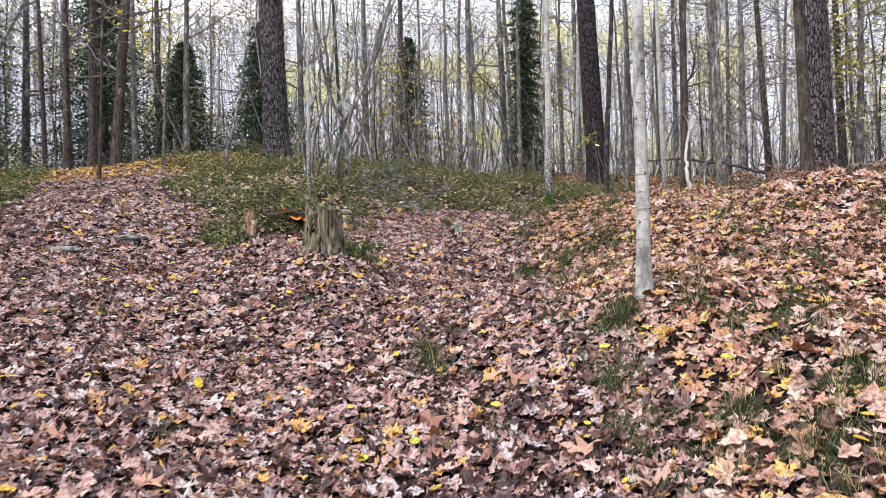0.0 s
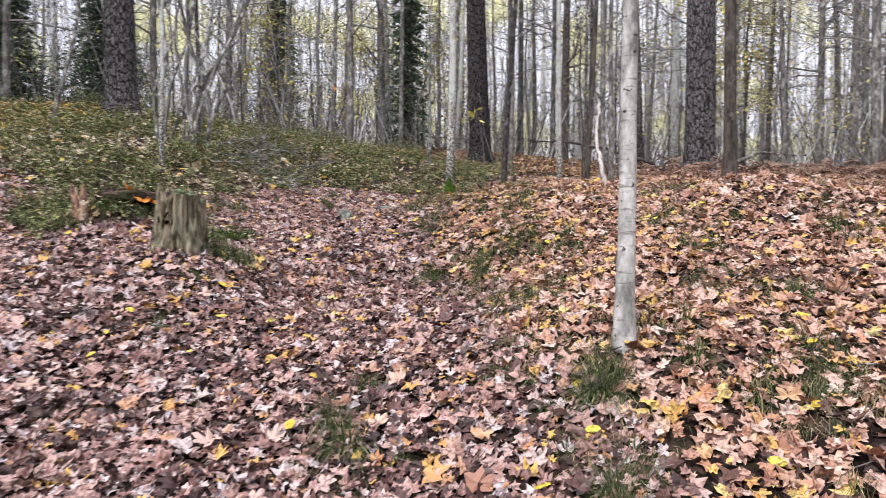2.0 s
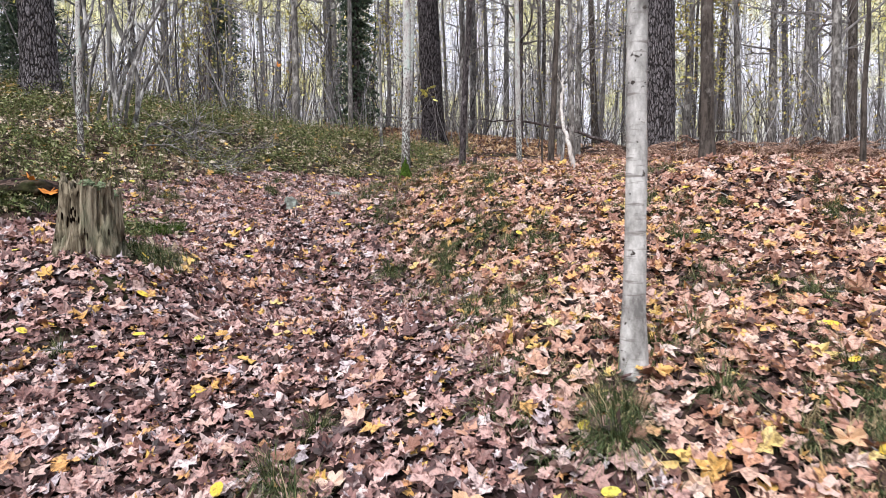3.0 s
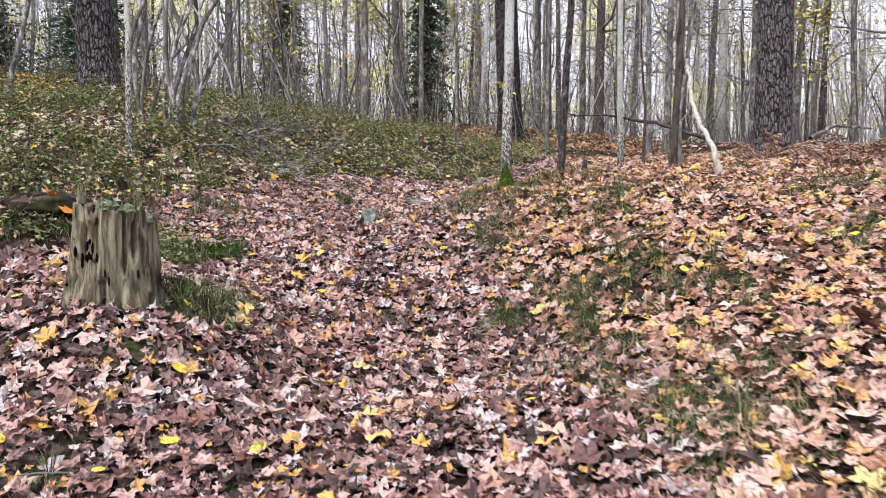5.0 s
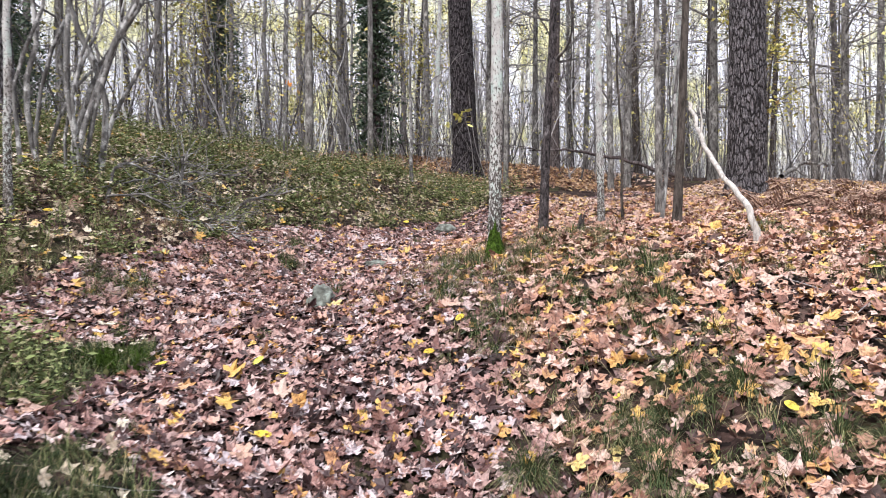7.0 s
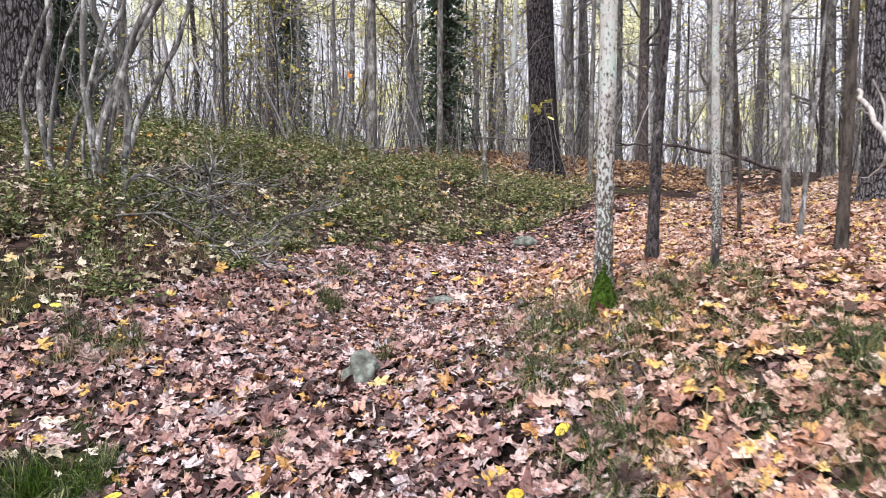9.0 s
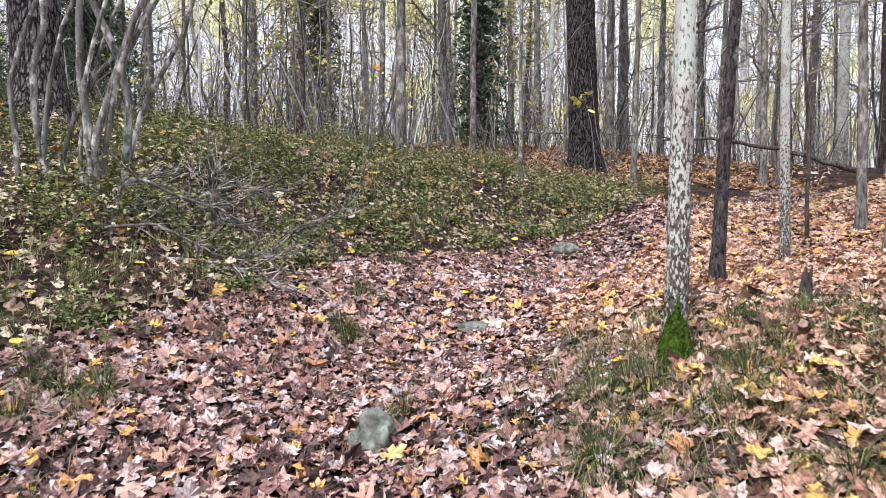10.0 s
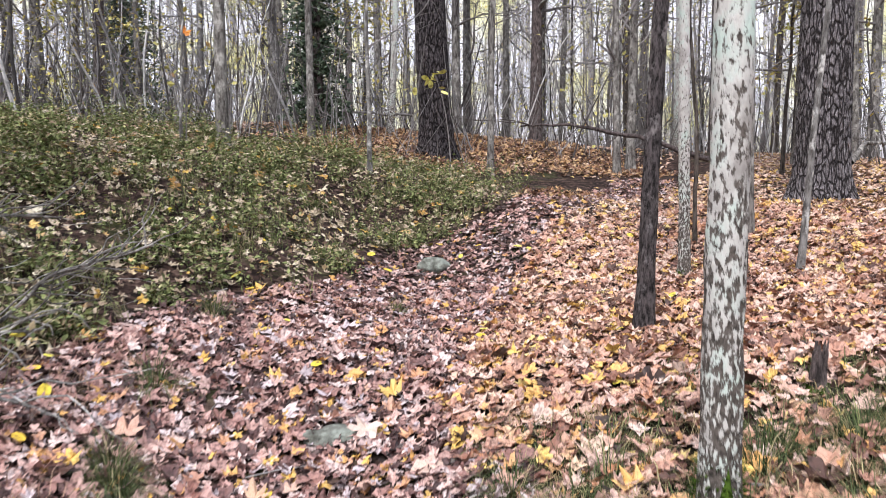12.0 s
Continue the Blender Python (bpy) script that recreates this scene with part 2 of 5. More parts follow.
LEAF_ROT = leaf_material("rotting_leaf_scraps", [(0.0, (0.02, 0.011, 0.011)), (0.5, (0.065, 0.034, 0.032)), (0.8, (0.15, 0.085, 0.08)), (1.0, (0.30, 0.20, 0.19))], 0.6)
LEAF_OWN = own_leaf_material("fallen_maple_leaf", TAN)
LEAF_YELLOW = leaf_material("yellow_leaves", [(0.0, (0.62, 0.42, 0.04)), (0.5, (0.74, 0.58, 0.06)), (1.0, (0.62, 0.62, 0.10))])
LEAF_LIME = leaf_material("yellow_green_foliage", [(0.0, (0.20, 0.21, 0.08)), (0.35, (0.46, 0.45, 0.14)), (0.65, (0.70, 0.65, 0.20)), (0.88, (0.78, 0.68, 0.18)), (1.0, (0.42, 0.25, 0.11))])
LEAF_RUST = leaf_material("rusty_leaves", RUST)
SHRUB = island_material("bilberry_leaves", [(0.0, (0.05, 0.065, 0.025)), (0.3, (0.135, 0.17, 0.065)), (0.55, (0.245, 0.29, 0.115)), (0.76, (0.38, 0.41, 0.19)), (0.88, (0.44, 0.37, 0.23)), (0.95, (0.29, 0.20, 0.14)), (1.0, (0.13, 0.09, 0.065))])
GRASS = island_material("grass_blades", [(0.0, (0.03, 0.048, 0.02)), (0.5, (0.075, 0.105, 0.042)), (0.72, (0.16, 0.19, 0.08)), (0.9, (0.36, 0.33, 0.17)), (1.0, (0.46, 0.38, 0.24))])
STRAW = island_material("dry_grass", [(0.0, (0.16, 0.12, 0.06)), (0.5, (0.40, 0.30, 0.17)), (1.0, (0.52, 0.42, 0.26))])
BRACKEN = island_material("dead_bracken", [(0.0, (0.12, 0.065, 0.05)), (0.5, (0.30, 0.185, 0.14)), (1.0, (0.48, 0.34, 0.26))])
NEEDLE = island_material("spruce_needles", [(0.0, (0.045, 0.068, 0.052)), (0.6, (0.11, 0.155, 0.105)), (1.0, (0.22, 0.27, 0.18))])
PINE_NEEDLE = island_material("pine_needles", [(0.0, (0.02, 0.035, 0.015)), (1.0, (0.08, 0.11, 0.04))])
FAR_WOOD = island_material("far_stems", [(0.0, (0.05, 0.045, 0.045)), (0.3, (0.13, 0.12, 0.12)), (0.6, (0.26, 0.25, 0.255)), (0.85, (0.48, 0.47, 0.48)), (1.0, (0.80, 0.80, 0.81))])
TWIG = island_material("twigs", [(0.0, (0.07, 0.06, 0.06)), (0.55, (0.21, 0.195, 0.195)), (1.0, (0.48, 0.465, 0.47))])
PINE = pine_material("pine_bark", (0.045, 0.038, 0.041), (0.155, 0.14, 0.15), (0.39, 0.37, 0.39))
DARK_PINE = pine_material("dark_pine_bark", (0.02, 0.016, 0.018), (0.07, 0.06, 0.066), (0.20, 0.18, 0.19))
BIRCH = birch_material()
LICHEN = lichen_material()
MOSS = moss_material()
GREY = bark_material("grey_bark", (0.05, 0.045, 0.042), (0.21, 0.198, 0.19), (0.34, 0.33, 0.315), 0.35)
DARK = bark_material("dark_bark", (0.022, 0.018, 0.018), (0.13, 0.105, 0.105), (0.20, 0.185, 0.185), 0.15, 20, 0.3)
BLACK = bark_material("blackish_bark", (0.008, 0.007, 0.007), (0.105, 0.09, 0.094), (0.20, 0.185, 0.19), 0.2, 30, 0.3, 12, 1.0)
BROWN = bark_material("brown_bark", (0.028, 0.023, 0.02), (0.11, 0.093, 0.083), (0.19, 0.178, 0.168), 0.2)
SMOOTH = bark_material("smooth_hazel_bark", (0.06, 0.055, 0.053), (0.21, 0.203, 0.2), (0.44, 0.435, 0.43), 0.36, 12, 0.2, 9, 0.4)
WHITE_WOOD = bark_material("bleached_wood", (0.30, 0.27, 0.25), (0.62, 0.58, 0.55), (0.55, 0.5, 0.47), 0.2, 14, 0.2, 5, 0.4)
ROT = rot_material()
STONE = stone_material()
ROTTEN = bark_material("rotten_pink_wood", (0.10, 0.05, 0.035), (0.48, 0.30, 0.22), (0.55, 0.42, 0.34), 0.3, 22, 0.4)


def hazy_distance_material():
    """Woods too far off to make out: streaks of stems and twigs with pale sky haze painted between, thinning out
    towards the sky.
    """
    m, t, b = material("glowing_distant_woods", 1.0, 0.0)
    stems = noise_tex(t, coords(t, (1, 1, 0.05)), 1.3, 5, 0.7)
    twigs = noise_tex(t, coords(t, (1, 1, 0.5)), 1.6, 6, 0.75)
    patch = noise_tex(t, coords(t, (1, 1, 1.6)), 0.09, 4, 0.6)
    # dark stem streaks; the pale bluish end paints hazy sky light between them
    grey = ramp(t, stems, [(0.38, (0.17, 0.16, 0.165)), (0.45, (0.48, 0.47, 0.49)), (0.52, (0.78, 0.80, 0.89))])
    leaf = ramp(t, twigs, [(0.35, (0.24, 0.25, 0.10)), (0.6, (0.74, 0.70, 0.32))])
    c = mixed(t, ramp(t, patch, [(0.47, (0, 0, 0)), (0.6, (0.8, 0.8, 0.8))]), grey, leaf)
    # a belt of purple-brown scrub along the foot of the woods
    belt = t.nodes.new("ShaderNodeSeparateXYZ")
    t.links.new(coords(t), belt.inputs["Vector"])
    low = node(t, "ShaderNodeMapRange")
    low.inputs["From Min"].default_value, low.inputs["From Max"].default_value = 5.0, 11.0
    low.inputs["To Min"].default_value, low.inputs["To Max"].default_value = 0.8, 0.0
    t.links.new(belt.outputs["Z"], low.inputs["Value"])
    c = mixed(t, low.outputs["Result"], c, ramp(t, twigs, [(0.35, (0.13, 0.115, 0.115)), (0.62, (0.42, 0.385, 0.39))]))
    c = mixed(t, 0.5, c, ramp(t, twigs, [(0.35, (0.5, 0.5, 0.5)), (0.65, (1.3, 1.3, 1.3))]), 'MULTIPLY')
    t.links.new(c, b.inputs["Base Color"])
    # added emission: the ring glows a little to brighten the far background
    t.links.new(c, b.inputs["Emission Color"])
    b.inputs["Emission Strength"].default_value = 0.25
    up = t.nodes.new("ShaderNodeSeparateXYZ")
    t.links.new(coords(t), up.inputs["Vector"])
    rise = node(t, "ShaderNodeMapRange")
    rise.inputs["From Min"].default_value, rise.inputs["From Max"].default_value = 13.0, 38.0
    rise.inputs["To Min"].default_value, rise.inputs["To Max"].default_value = 0.28, -0.02
    t.links.new(up.outputs["Z"], rise.inputs["Value"])
    add = t.nodes.new("ShaderNodeMath")
    t.links.new(twigs, add.inputs[0])
    t.links.new(rise.outputs["Result"], add.inputs[1])
    t.links.new(ramp(t, add.outputs["Value"], [(0.47, (0, 0, 0)), (0.5, (1, 1, 1))]), b.inputs["Alpha"])
    return m


DISTANCE = hazy_distance_material()


# ---- mesh builders ----
def np_mesh(name, verts, tris=None, quads=None, smooth=False):
    me = bpy.data.meshes.new(name)
    parts, sizes = [], []
    if tris is not None and len(tris):
        parts.append(np.asarray(tris).ravel())
        sizes.append(np.full(len(tris), 3))
    if quads is not None and len(quads):
        parts.append(np.asarray(quads).ravel())
        sizes.append(np.full(len(quads), 4))
    idx, size = np.concatenate(parts).astype(np.int32), np.concatenate(sizes).astype(np.int32)
    me.vertices.add(len(verts))
    me.vertices.foreach_set("co", np.asarray(verts, np.float32).ravel())
    me.loops.add(len(idx))
    me.loops.foreach_set("vertex_index", idx)
    me.polygons.add(len(size))
    me.polygons.foreach_set("loop_start", np.concatenate([[0], np.cumsum(size)[:-1]]).astype(np.int32))
    me.polygons.foreach_set("use_smooth", np.full(len(size), smooth))
    me.update(calc_edges=True)
    me.validate()
    return me


class Soup:
    """Gathers pieces of geometry into one mesh."""

    def __init__(self):
        self.v, self.t, self.q, self.n = [], [], [], 0

    def add(self, v, t=None, q=None):
        v = np.asarray(v, float).reshape(-1, 3)
        if t is not None and len(t):
            self.t.append(np.asarray(t, int).reshape(-1, 3) + self.n)
        if q is not None and len(q):
            self.q.append(np.asarray(q, int).reshape(-1, 4) + self.n)
        self.v.append(v)
        self.n += len(v)

    def tube(self, pts, radii, sides=6, wobble=0.0, rng=None, cap=True):
        pts, radii = np.asarray(pts, float), np.asarray(radii, float)
        d = np.gradient(pts, axis=0)
        d /= np.linalg.norm(d, axis=1)[:, None] + 1e-9
        ref = np.array([1.0, 0, 0]) if abs(d[0, 0]) < 0.8 else np.array([0, 1.0, 0])
        a = ref - (d @ ref)[:, None] * d
        a /= np.linalg.norm(a, axis=1)[:, None] + 1e-9
        b = np.cross(d, a)
        th = np.arange(sides) * 2 * np.pi / sides
        rr = np.repeat(radii[:, None], sides, 1)
        if wobble and rng is not None:
            rr = rr * (1 + rng.uniform(-wobble, wobble, rr.shape))
        v = pts[:, None] + rr[..., None] * (np.cos(th)[None, :, None] * a[:, None] + np.sin(th)[None, :, None] * b[:, None])
        k = len(pts)
        i, j = np.meshgrid(np.arange(k - 1), np.arange(sides), indexing="ij")
        j2 = (j + 1) % sides
        q = np.stack([i * sides + j, i * sides + j2, (i + 1) * sides + j2, (i + 1) * sides + j], -1).reshape(-1, 4)
        t = None
        if cap:
            t = [(k * sides - sides, k * sides - sides + s, k * sides - sides + s + 1) for s in range(1, sides - 1)]
        self.add(v, t, q)

    def mesh(self, name, smooth=False):
        return np_mesh(name, np.concatenate(self.v), np.concatenate(self.t) if self.t else None, np.concatenate(self.q) if self.q else None, smooth)


def part(name, me, mat, parent=None, label=""):
    if not me.materials:
        me.materials.append(mat)
    ob = new(name, me)
    if parent is not None:
        ob.parent = parent
    if label:
        ob["label"] = label
    return ob


def thing(name, x, y, z=None, turn=0.0):
    """An Empty on the ground, to carry the parts of a thing."""
    ob = new(name)
    ob.empty_display_size = 0.2
    ob.matrix_world = pose(x, y, float(height(x, y)) if z is None else z, 0, 0, turn)
    return ob


def curve_points(start, direction, length, n, rng, wobble=0.15, rise=0.0):
    """A wandering line: points from start along direction, bending upwards by rise."""
    p, d = np.array(start, float), np.array(direction, float)
    d /= np.linalg.norm(d)
    out = [p.copy()]
    for _ in range(n):
        d = d + rng.normal(0, wobble, 3) + np.array([0, 0, rise])
        d /= np.linalg.norm(d)
        p = p + d * length / n
        out.append(p.copy())
    return np.array(out)


def at_height(pts, z):
    return np.array([np.interp(z, pts[:, 2], pts[:, i]) for i in range(3)])


# outlines of leaves: (angle in degrees, radius) pairs round the leaf's base
MAPLE = [(-90, .16), (-56, .56), (-22, .84), (0, .60), (17, .80), (36, 1.0), (51, .80), (63, .57), (75, .84), (90, 1.08)]
SIMPLE = [(-90, .2), (-30, .84), (4, .60), (40, 1.0), (64, .64), (90, 1.05)]


def leaf_outline(full=True):
    pts = [(math.cos(radians(a)) * r, math.sin(radians(a)) * r) for a, r in (MAPLE if full else SIMPLE)]
    ring = pts + [(-x, y) for x, y in reversed(pts[1:-1])]
    return np.array(ring) * 0.5


def leaf_templates(full, rng, count):
    """Curled leaves, one unit across, lying flat: vertices and triangles."""
    ring = leaf_outline(full)
    k = len(ring)
    tris = [(0, 1 + i, 1 + (i + 1) % k) for i in range(k)]
    out = []
    for _ in range(count):
        xy = np.concatenate([[[0, 0.02]], ring * (1 + rng.uniform(-0.16, 0.16, (k, 1)))])
        r2 = (xy ** 2).sum(1)
        a, b, c = rng.uniform(-0.4, 1.1), rng.uniform(-0.6, 1.0), rng.uniform(-0.6, 0.6)
        z = a * r2 + b * xy[:, 0] ** 2 + c * xy[:, 0] * xy[:, 1] + np.concatenate([[0], rng.normal(0, 0.065, k)])
        out.append((np.column_stack([xy, z]), np.array(tris)))
    return out


def scrap_template(rng):
    """A torn bit of a rotten leaf."""
    th = np.sort(rng.uniform(0, 2 * np.pi, 6))
    r = rng.uniform(0.25, 0.6, 6)
    v = np.column_stack([np.cos(th) * r, np.sin(th) * r, rng.normal(0, 0.12, 6)])
    return v, np.array([(0, 1, 2), (0, 2, 3), (0, 3, 4), (0, 4, 5)])


def oval_template(rng):
    th = np.arange(8) * np.pi / 4
    xy = np.column_stack([np.cos(th) * 0.28, np.sin(th) * 0.45])
    v = np.column_stack([np.vstack([[0, 0], xy]), np.concatenate([[0], 0.3 * (xy[:, 0] ** 2) + rng.normal(0, 0.02, 8)])])
    return v, np.array([(0, 1 + i, 1 + (i + 1) % 8) for i in range(8)])


def turns(n, rng, tilt):
    """n rotation matrices: any yaw, tipped by about tilt radians."""
    yaw, tip, way = rng.uniform(0, 2 * np.pi, n), np.abs(rng.normal(0, tilt, n)), rng.uniform(0, 2 * np.pi, n)
    ax = np.stack([np.cos(way), np.sin(way), np.zeros(n)], 1)
    c, s = np.cos(tip)[:, None, None], np.sin(tip)[:, None, None]
    K = np.zeros((n, 3, 3))
    K[:, 0, 2], K[:, 1, 2], K[:, 2, 0], K[:, 2, 1] = ax[:, 1], -ax[:, 0], -ax[:, 1], ax[:, 0]
    R = np.eye(3) + s * K + (1 - c) * (K @ K)
    Z = np.zeros((n, 3, 3))
    Z[:, 0, 0], Z[:, 0, 1], Z[:, 1, 0], Z[:, 1, 1], Z[:, 2, 2] = np.cos(yaw), -np.sin(yaw), np.sin(yaw), np.cos(yaw), 1
    return R @ Z


def slope_turns(x, y):
    """Rotations that lay things flat on the slope at x, y."""
    e = 0.06
    gx, gy = (height(x + e, y) - height(x - e, y)) / (2 * e), (height(x, y + e) - height(x, y - e)) / (2 * e)
    nz = np.stack([-gx, -gy, np.ones_like(gx)], 1)
    nz /= np.linalg.norm(nz, axis=1)[:, None]
    ax = np.stack([np.ones_like(gx), np.zeros_like(gx), gx], 1)
    ax /= np.linalg.norm(ax, axis=1)[:, None]
    return np.stack([ax, np.cross(nz, ax), nz], 2)


def strew(name, templates, x, y, size, rng, tilt, mat, lift=(0.0, 0.03), label="", category="leaves", extra=None):
    """Many leaves on the ground as one object."""
    n = len(x)
    R = slope_turns(x, y) @ turns(n, rng, tilt)
    z = height(x, y) + rng.uniform(lift[0], lift[1], n) + (0 if extra is None else extra)
    s = Soup()
    pick = rng.integers(0, len(templates), n)
    for i, (v, t) in enumerate(templates):
        k = np.nonzero(pick == i)[0]
        if not len(k):
            continue
        p = np.einsum("nij,kj->nki", R[k], v) * size[k, None, None] + np.stack([x[k], y[k], z[k]], 1)[:, None]
        f = t[None] + (np.arange(len(k)) * len(v))[:, None, None]
        s.add(p.reshape(-1, 3), f.reshape(-1, 3))
    ob = part(name, s.mesh(name), mat)
    return tagged(ob, label, category, kind="stuff")

# ---- the ground ----
def axis(lo, hi, step, far):
    """Coordinates that are close together between lo and hi and spread out beyond."""
    inner = np.arange(lo, hi + 1e-6, step)
    out, d = [], step
    while not out or out[-1] < far:
        d *= 1.22
        out.append((out[-1] if out else 0) + d)
    out = np.array(out)
    return np.concatenate([lo - out[::-1], inner, hi + out])


def ground():
    xs, ys = axis(-7, 9, 0.13, 600), axis(-1.5, 20, 0.13, 600)
    X, Y = np.meshgrid(xs, ys, indexing="ij")
    Z = height(X, Y)
    rng = np.random.default_rng(5)
    near = np.exp(-((np.clip(np.abs(X - 1) - 7, 0, None)) ** 2 + np.clip(np.abs(Y - 9) - 10, 0, None) ** 2) / 4)
    Z = Z + near * rng.normal(0, 0.006, Z.shape)
    nx, ny = X.shape
    i, j = np.meshgrid(np.arange(nx - 1), np.arange(ny - 1), indexing="ij")
    q = np.stack([i * ny + j, (i + 1) * ny + j, (i + 1) * ny + j + 1, i * ny + j + 1], -1).reshape(-1, 4)
    ob = part("ground", np_mesh("ground", np.stack([X, Y, Z], -1).reshape(-1, 3), quads=q, smooth=True), SOIL)
    return tagged(ob, "sloping forest floor of dark soil under fallen leaves", "ground", kind="structure")


GROUND = ground()


def backdrop():
    """The distant woods, a faintly self-lit ring far beyond the last trees."""
    n, r = 96, 95.0
    th = np.arange(n) * 2 * np.pi / n
    low = np.column_stack([np.cos(th) * r, np.sin(th) * r, np.full(n, -12.0)])
    v = np.vstack([low, low + np.array([0, 0, 48.0])])
    q = [(k, (k + 1) % n, n + (k + 1) % n, n + k) for k in range(n)]
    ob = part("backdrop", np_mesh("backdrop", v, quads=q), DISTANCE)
    return tagged(ob, "faintly glowing backdrop of grey distant woods and painted pale sky haze", "backdrop", kind="structure")


backdrop()


# ---- trees ----
def wandering_trunk(height_m, lean, rng, n=24, sway=0.03):
    z = np.linspace(0, height_m, n)
    u = z / height_m
    wx, wy = np.cumsum(rng.normal(0, sway, n)) * u, np.cumsum(rng.normal(0, sway, n)) * u
    return np.column_stack([lean[0] * z + wx, lean[1] * z + wy, z])


def limbs_for(base, pts, rng, count, low, high, length, radius, mat, rise=0.06, twigs=5, tips=None):
    """Limbs with side twigs, from height low to high on the stem pts, each a part of base."""
    for _ in range(count):
        z = rng.uniform(low, high)
        p = at_height(pts, z)
        a = rng.uniform(0, 2 * np.pi)
        k = 1 - 0.6 * (z - low) / max(0.1, high - low)
        ln = length * rng.uniform(0.5, 1.1) * k
        d = (math.cos(a), math.sin(a), rng.uniform(0.0, 0.8))
        c = curve_points(p, d, ln, 7, rng, 0.17, rise)
        r = radius * rng.uniform(0.6, 1.1) * k
        s = Soup()
        s.tube(c, np.linspace(r, r * 0.25, 8), 5)
        shoots = []
        for _ in range(twigs):
            q = c[rng.integers(2, 8)]
            d2 = np.array(d) + rng.normal(0, 0.8, 3)
            c2 = curve_points(q, d2, ln * rng.uniform(0.25, 0.6), 3, rng, 0.25, 0.05)
            shoot = Soup() if "sapling" in base.name else s
            shoot.tube(c2, np.linspace(r * 0.35, r * 0.1, 4), 3, cap=False)
            if shoot is not s:
                shoots.append(shoot)
            if tips is not None:
                tips.extend(c2[2:])
        limb = part("branch", s.mesh("branch"), mat, base)
        for shoot in shoots:
            part("twig", shoot.mesh("twig"), mat, limb)


def scatter_leaves(points, rng, size, per, spread, name):
    """Small folded leaves round the points."""
    P = np.repeat(np.array(points), per, 0)
    P = P + rng.normal(0, spread, P.shape)
    d = np.array([(0, -0.5, 0), (0.3, 0, 0.08), (0, 0.5, 0), (-0.3, 0, 0.08)])
    sz = size * rng.uniform(0.6, 1.3, len(P))
    v = np.einsum("nij,kj->nki", turns(len(P), rng, 1.0), d) * sz[:, None, None] + P[:, None]
    return np_mesh(name, v.reshape(-1, 3), quads=np.arange(4 * len(P)).reshape(-1, 4))


def tree(x, y, dia, tall, mat, label, seed, lean=(0, 0), limbs=14, low=2.5, sway=0.02, sides=12, flare=0.25, leaves=None, leaf_per=1, moss=0.0,
         limb_len=1.6, category="tree", leaf_size=0.05, name="tree"):
    rng = np.random.default_rng(seed)
    base = thing(name, x, y, float(height(x, y)) - 0.05)
    pts = wandering_trunk(tall, lean, rng, 30, sway)
    r = dia / 2 * (1 - 0.85 * pts[:, 2] / tall) + dia / 2 * flare * np.exp(-pts[:, 2] / (dia * 1.2 + 0.05))
    zz = np.unique(np.concatenate([np.linspace(0, 1, 12), np.linspace(1, tall, 40)]))
    P = np.array([at_height(pts, z) for z in zz])
    rr = np.interp(zz, pts[:, 2], r) + dia / 2 * flare * 0.6 * np.exp(-zz / 0.12)
    s = Soup()
    s.tube(P, rr, sides, 0.09 if mat in (BLACK, LICHEN) else 0.05, rng)
    part("trunk", s.mesh("trunk", True), mat, base)
    if limbs:
        tips = []
        limbs_for(base, pts, rng, limbs, low, tall * 0.97, limb_len, dia * 0.13 + 0.006, TWIG, tips=tips, twigs=7)
        if leaves is not None:
            part("crown", scatter_leaves(tips, rng, leaf_size, leaf_per, 0.12, "crown"), leaves, base)
    if moss:
        m = Soup()
        zs = np.linspace(0, 1, 10)
        th = np.arange(20) * np.pi / 10
        top = moss * (0.75 + 0.25 * np.sin(th * 2 + seed) + rng.uniform(-0.12, 0.12, 20))
        ring = []
        for u in zs:
            z = top * u
            c = np.array([at_height(pts, q) for q in z])
            rad = np.interp(z, zz, rr) + (0.02 * (1 - u) + 0.007 * np.sin(3.14 * u) - 0.004 * (u > 0.95)) * rng.uniform(0.6, 1.3, 20)
            ring.append(np.column_stack([c[:, 0] + np.cos(th) * rad, c[:, 1] + np.sin(th) * rad, z]))
        i, j = np.meshgrid(np.arange(9), np.arange(20), indexing="ij")
        m.add(np.concatenate(ring), q=np.stack([i * 20 + j, i * 20 + (j + 1) % 20, (i + 1) * 20 + (j + 1) % 20, (i + 1) * 20 + j], -1).reshape(-1, 4))
        q = np.array([at_height(pts, z) for z in np.linspace(0, moss * 0.95, 8)])
        tuft_fringe(m, q, np.interp(q[:, 2], zz, rr) + np.linspace(0.02, 0.0, 8), rng, 900)
        part("moss", m.mesh("moss"), MOSS, base, "green moss sleeve")
    return tagged(base, label, category)


def tuft_fringe(s, q, r, rng, n=500):
    """Short moss shoots standing out from a stem."""
    k = rng.integers(0, len(q), n)
    a = rng.uniform(0, 2 * np.pi, n)
    o = np.stack([np.cos(a), np.sin(a), rng.uniform(-0.2, 0.7, n)], 1)
    p = q[k] + o * r[k][:, None] * np.array([1, 1, 0]) + np.column_stack([np.zeros((n, 2)), rng.uniform(-0.03, 0.03, n)])
    side = np.stack([-np.sin(a), np.cos(a), np.zeros(n)], 1) * 0.004
    v = np.stack([p - side, p + side, p + o * rng.uniform(0.008, 0.022, n)[:, None]], 1).reshape(-1, 3)
    s.add(v, np.arange(3 * n).reshape(-1, 3))


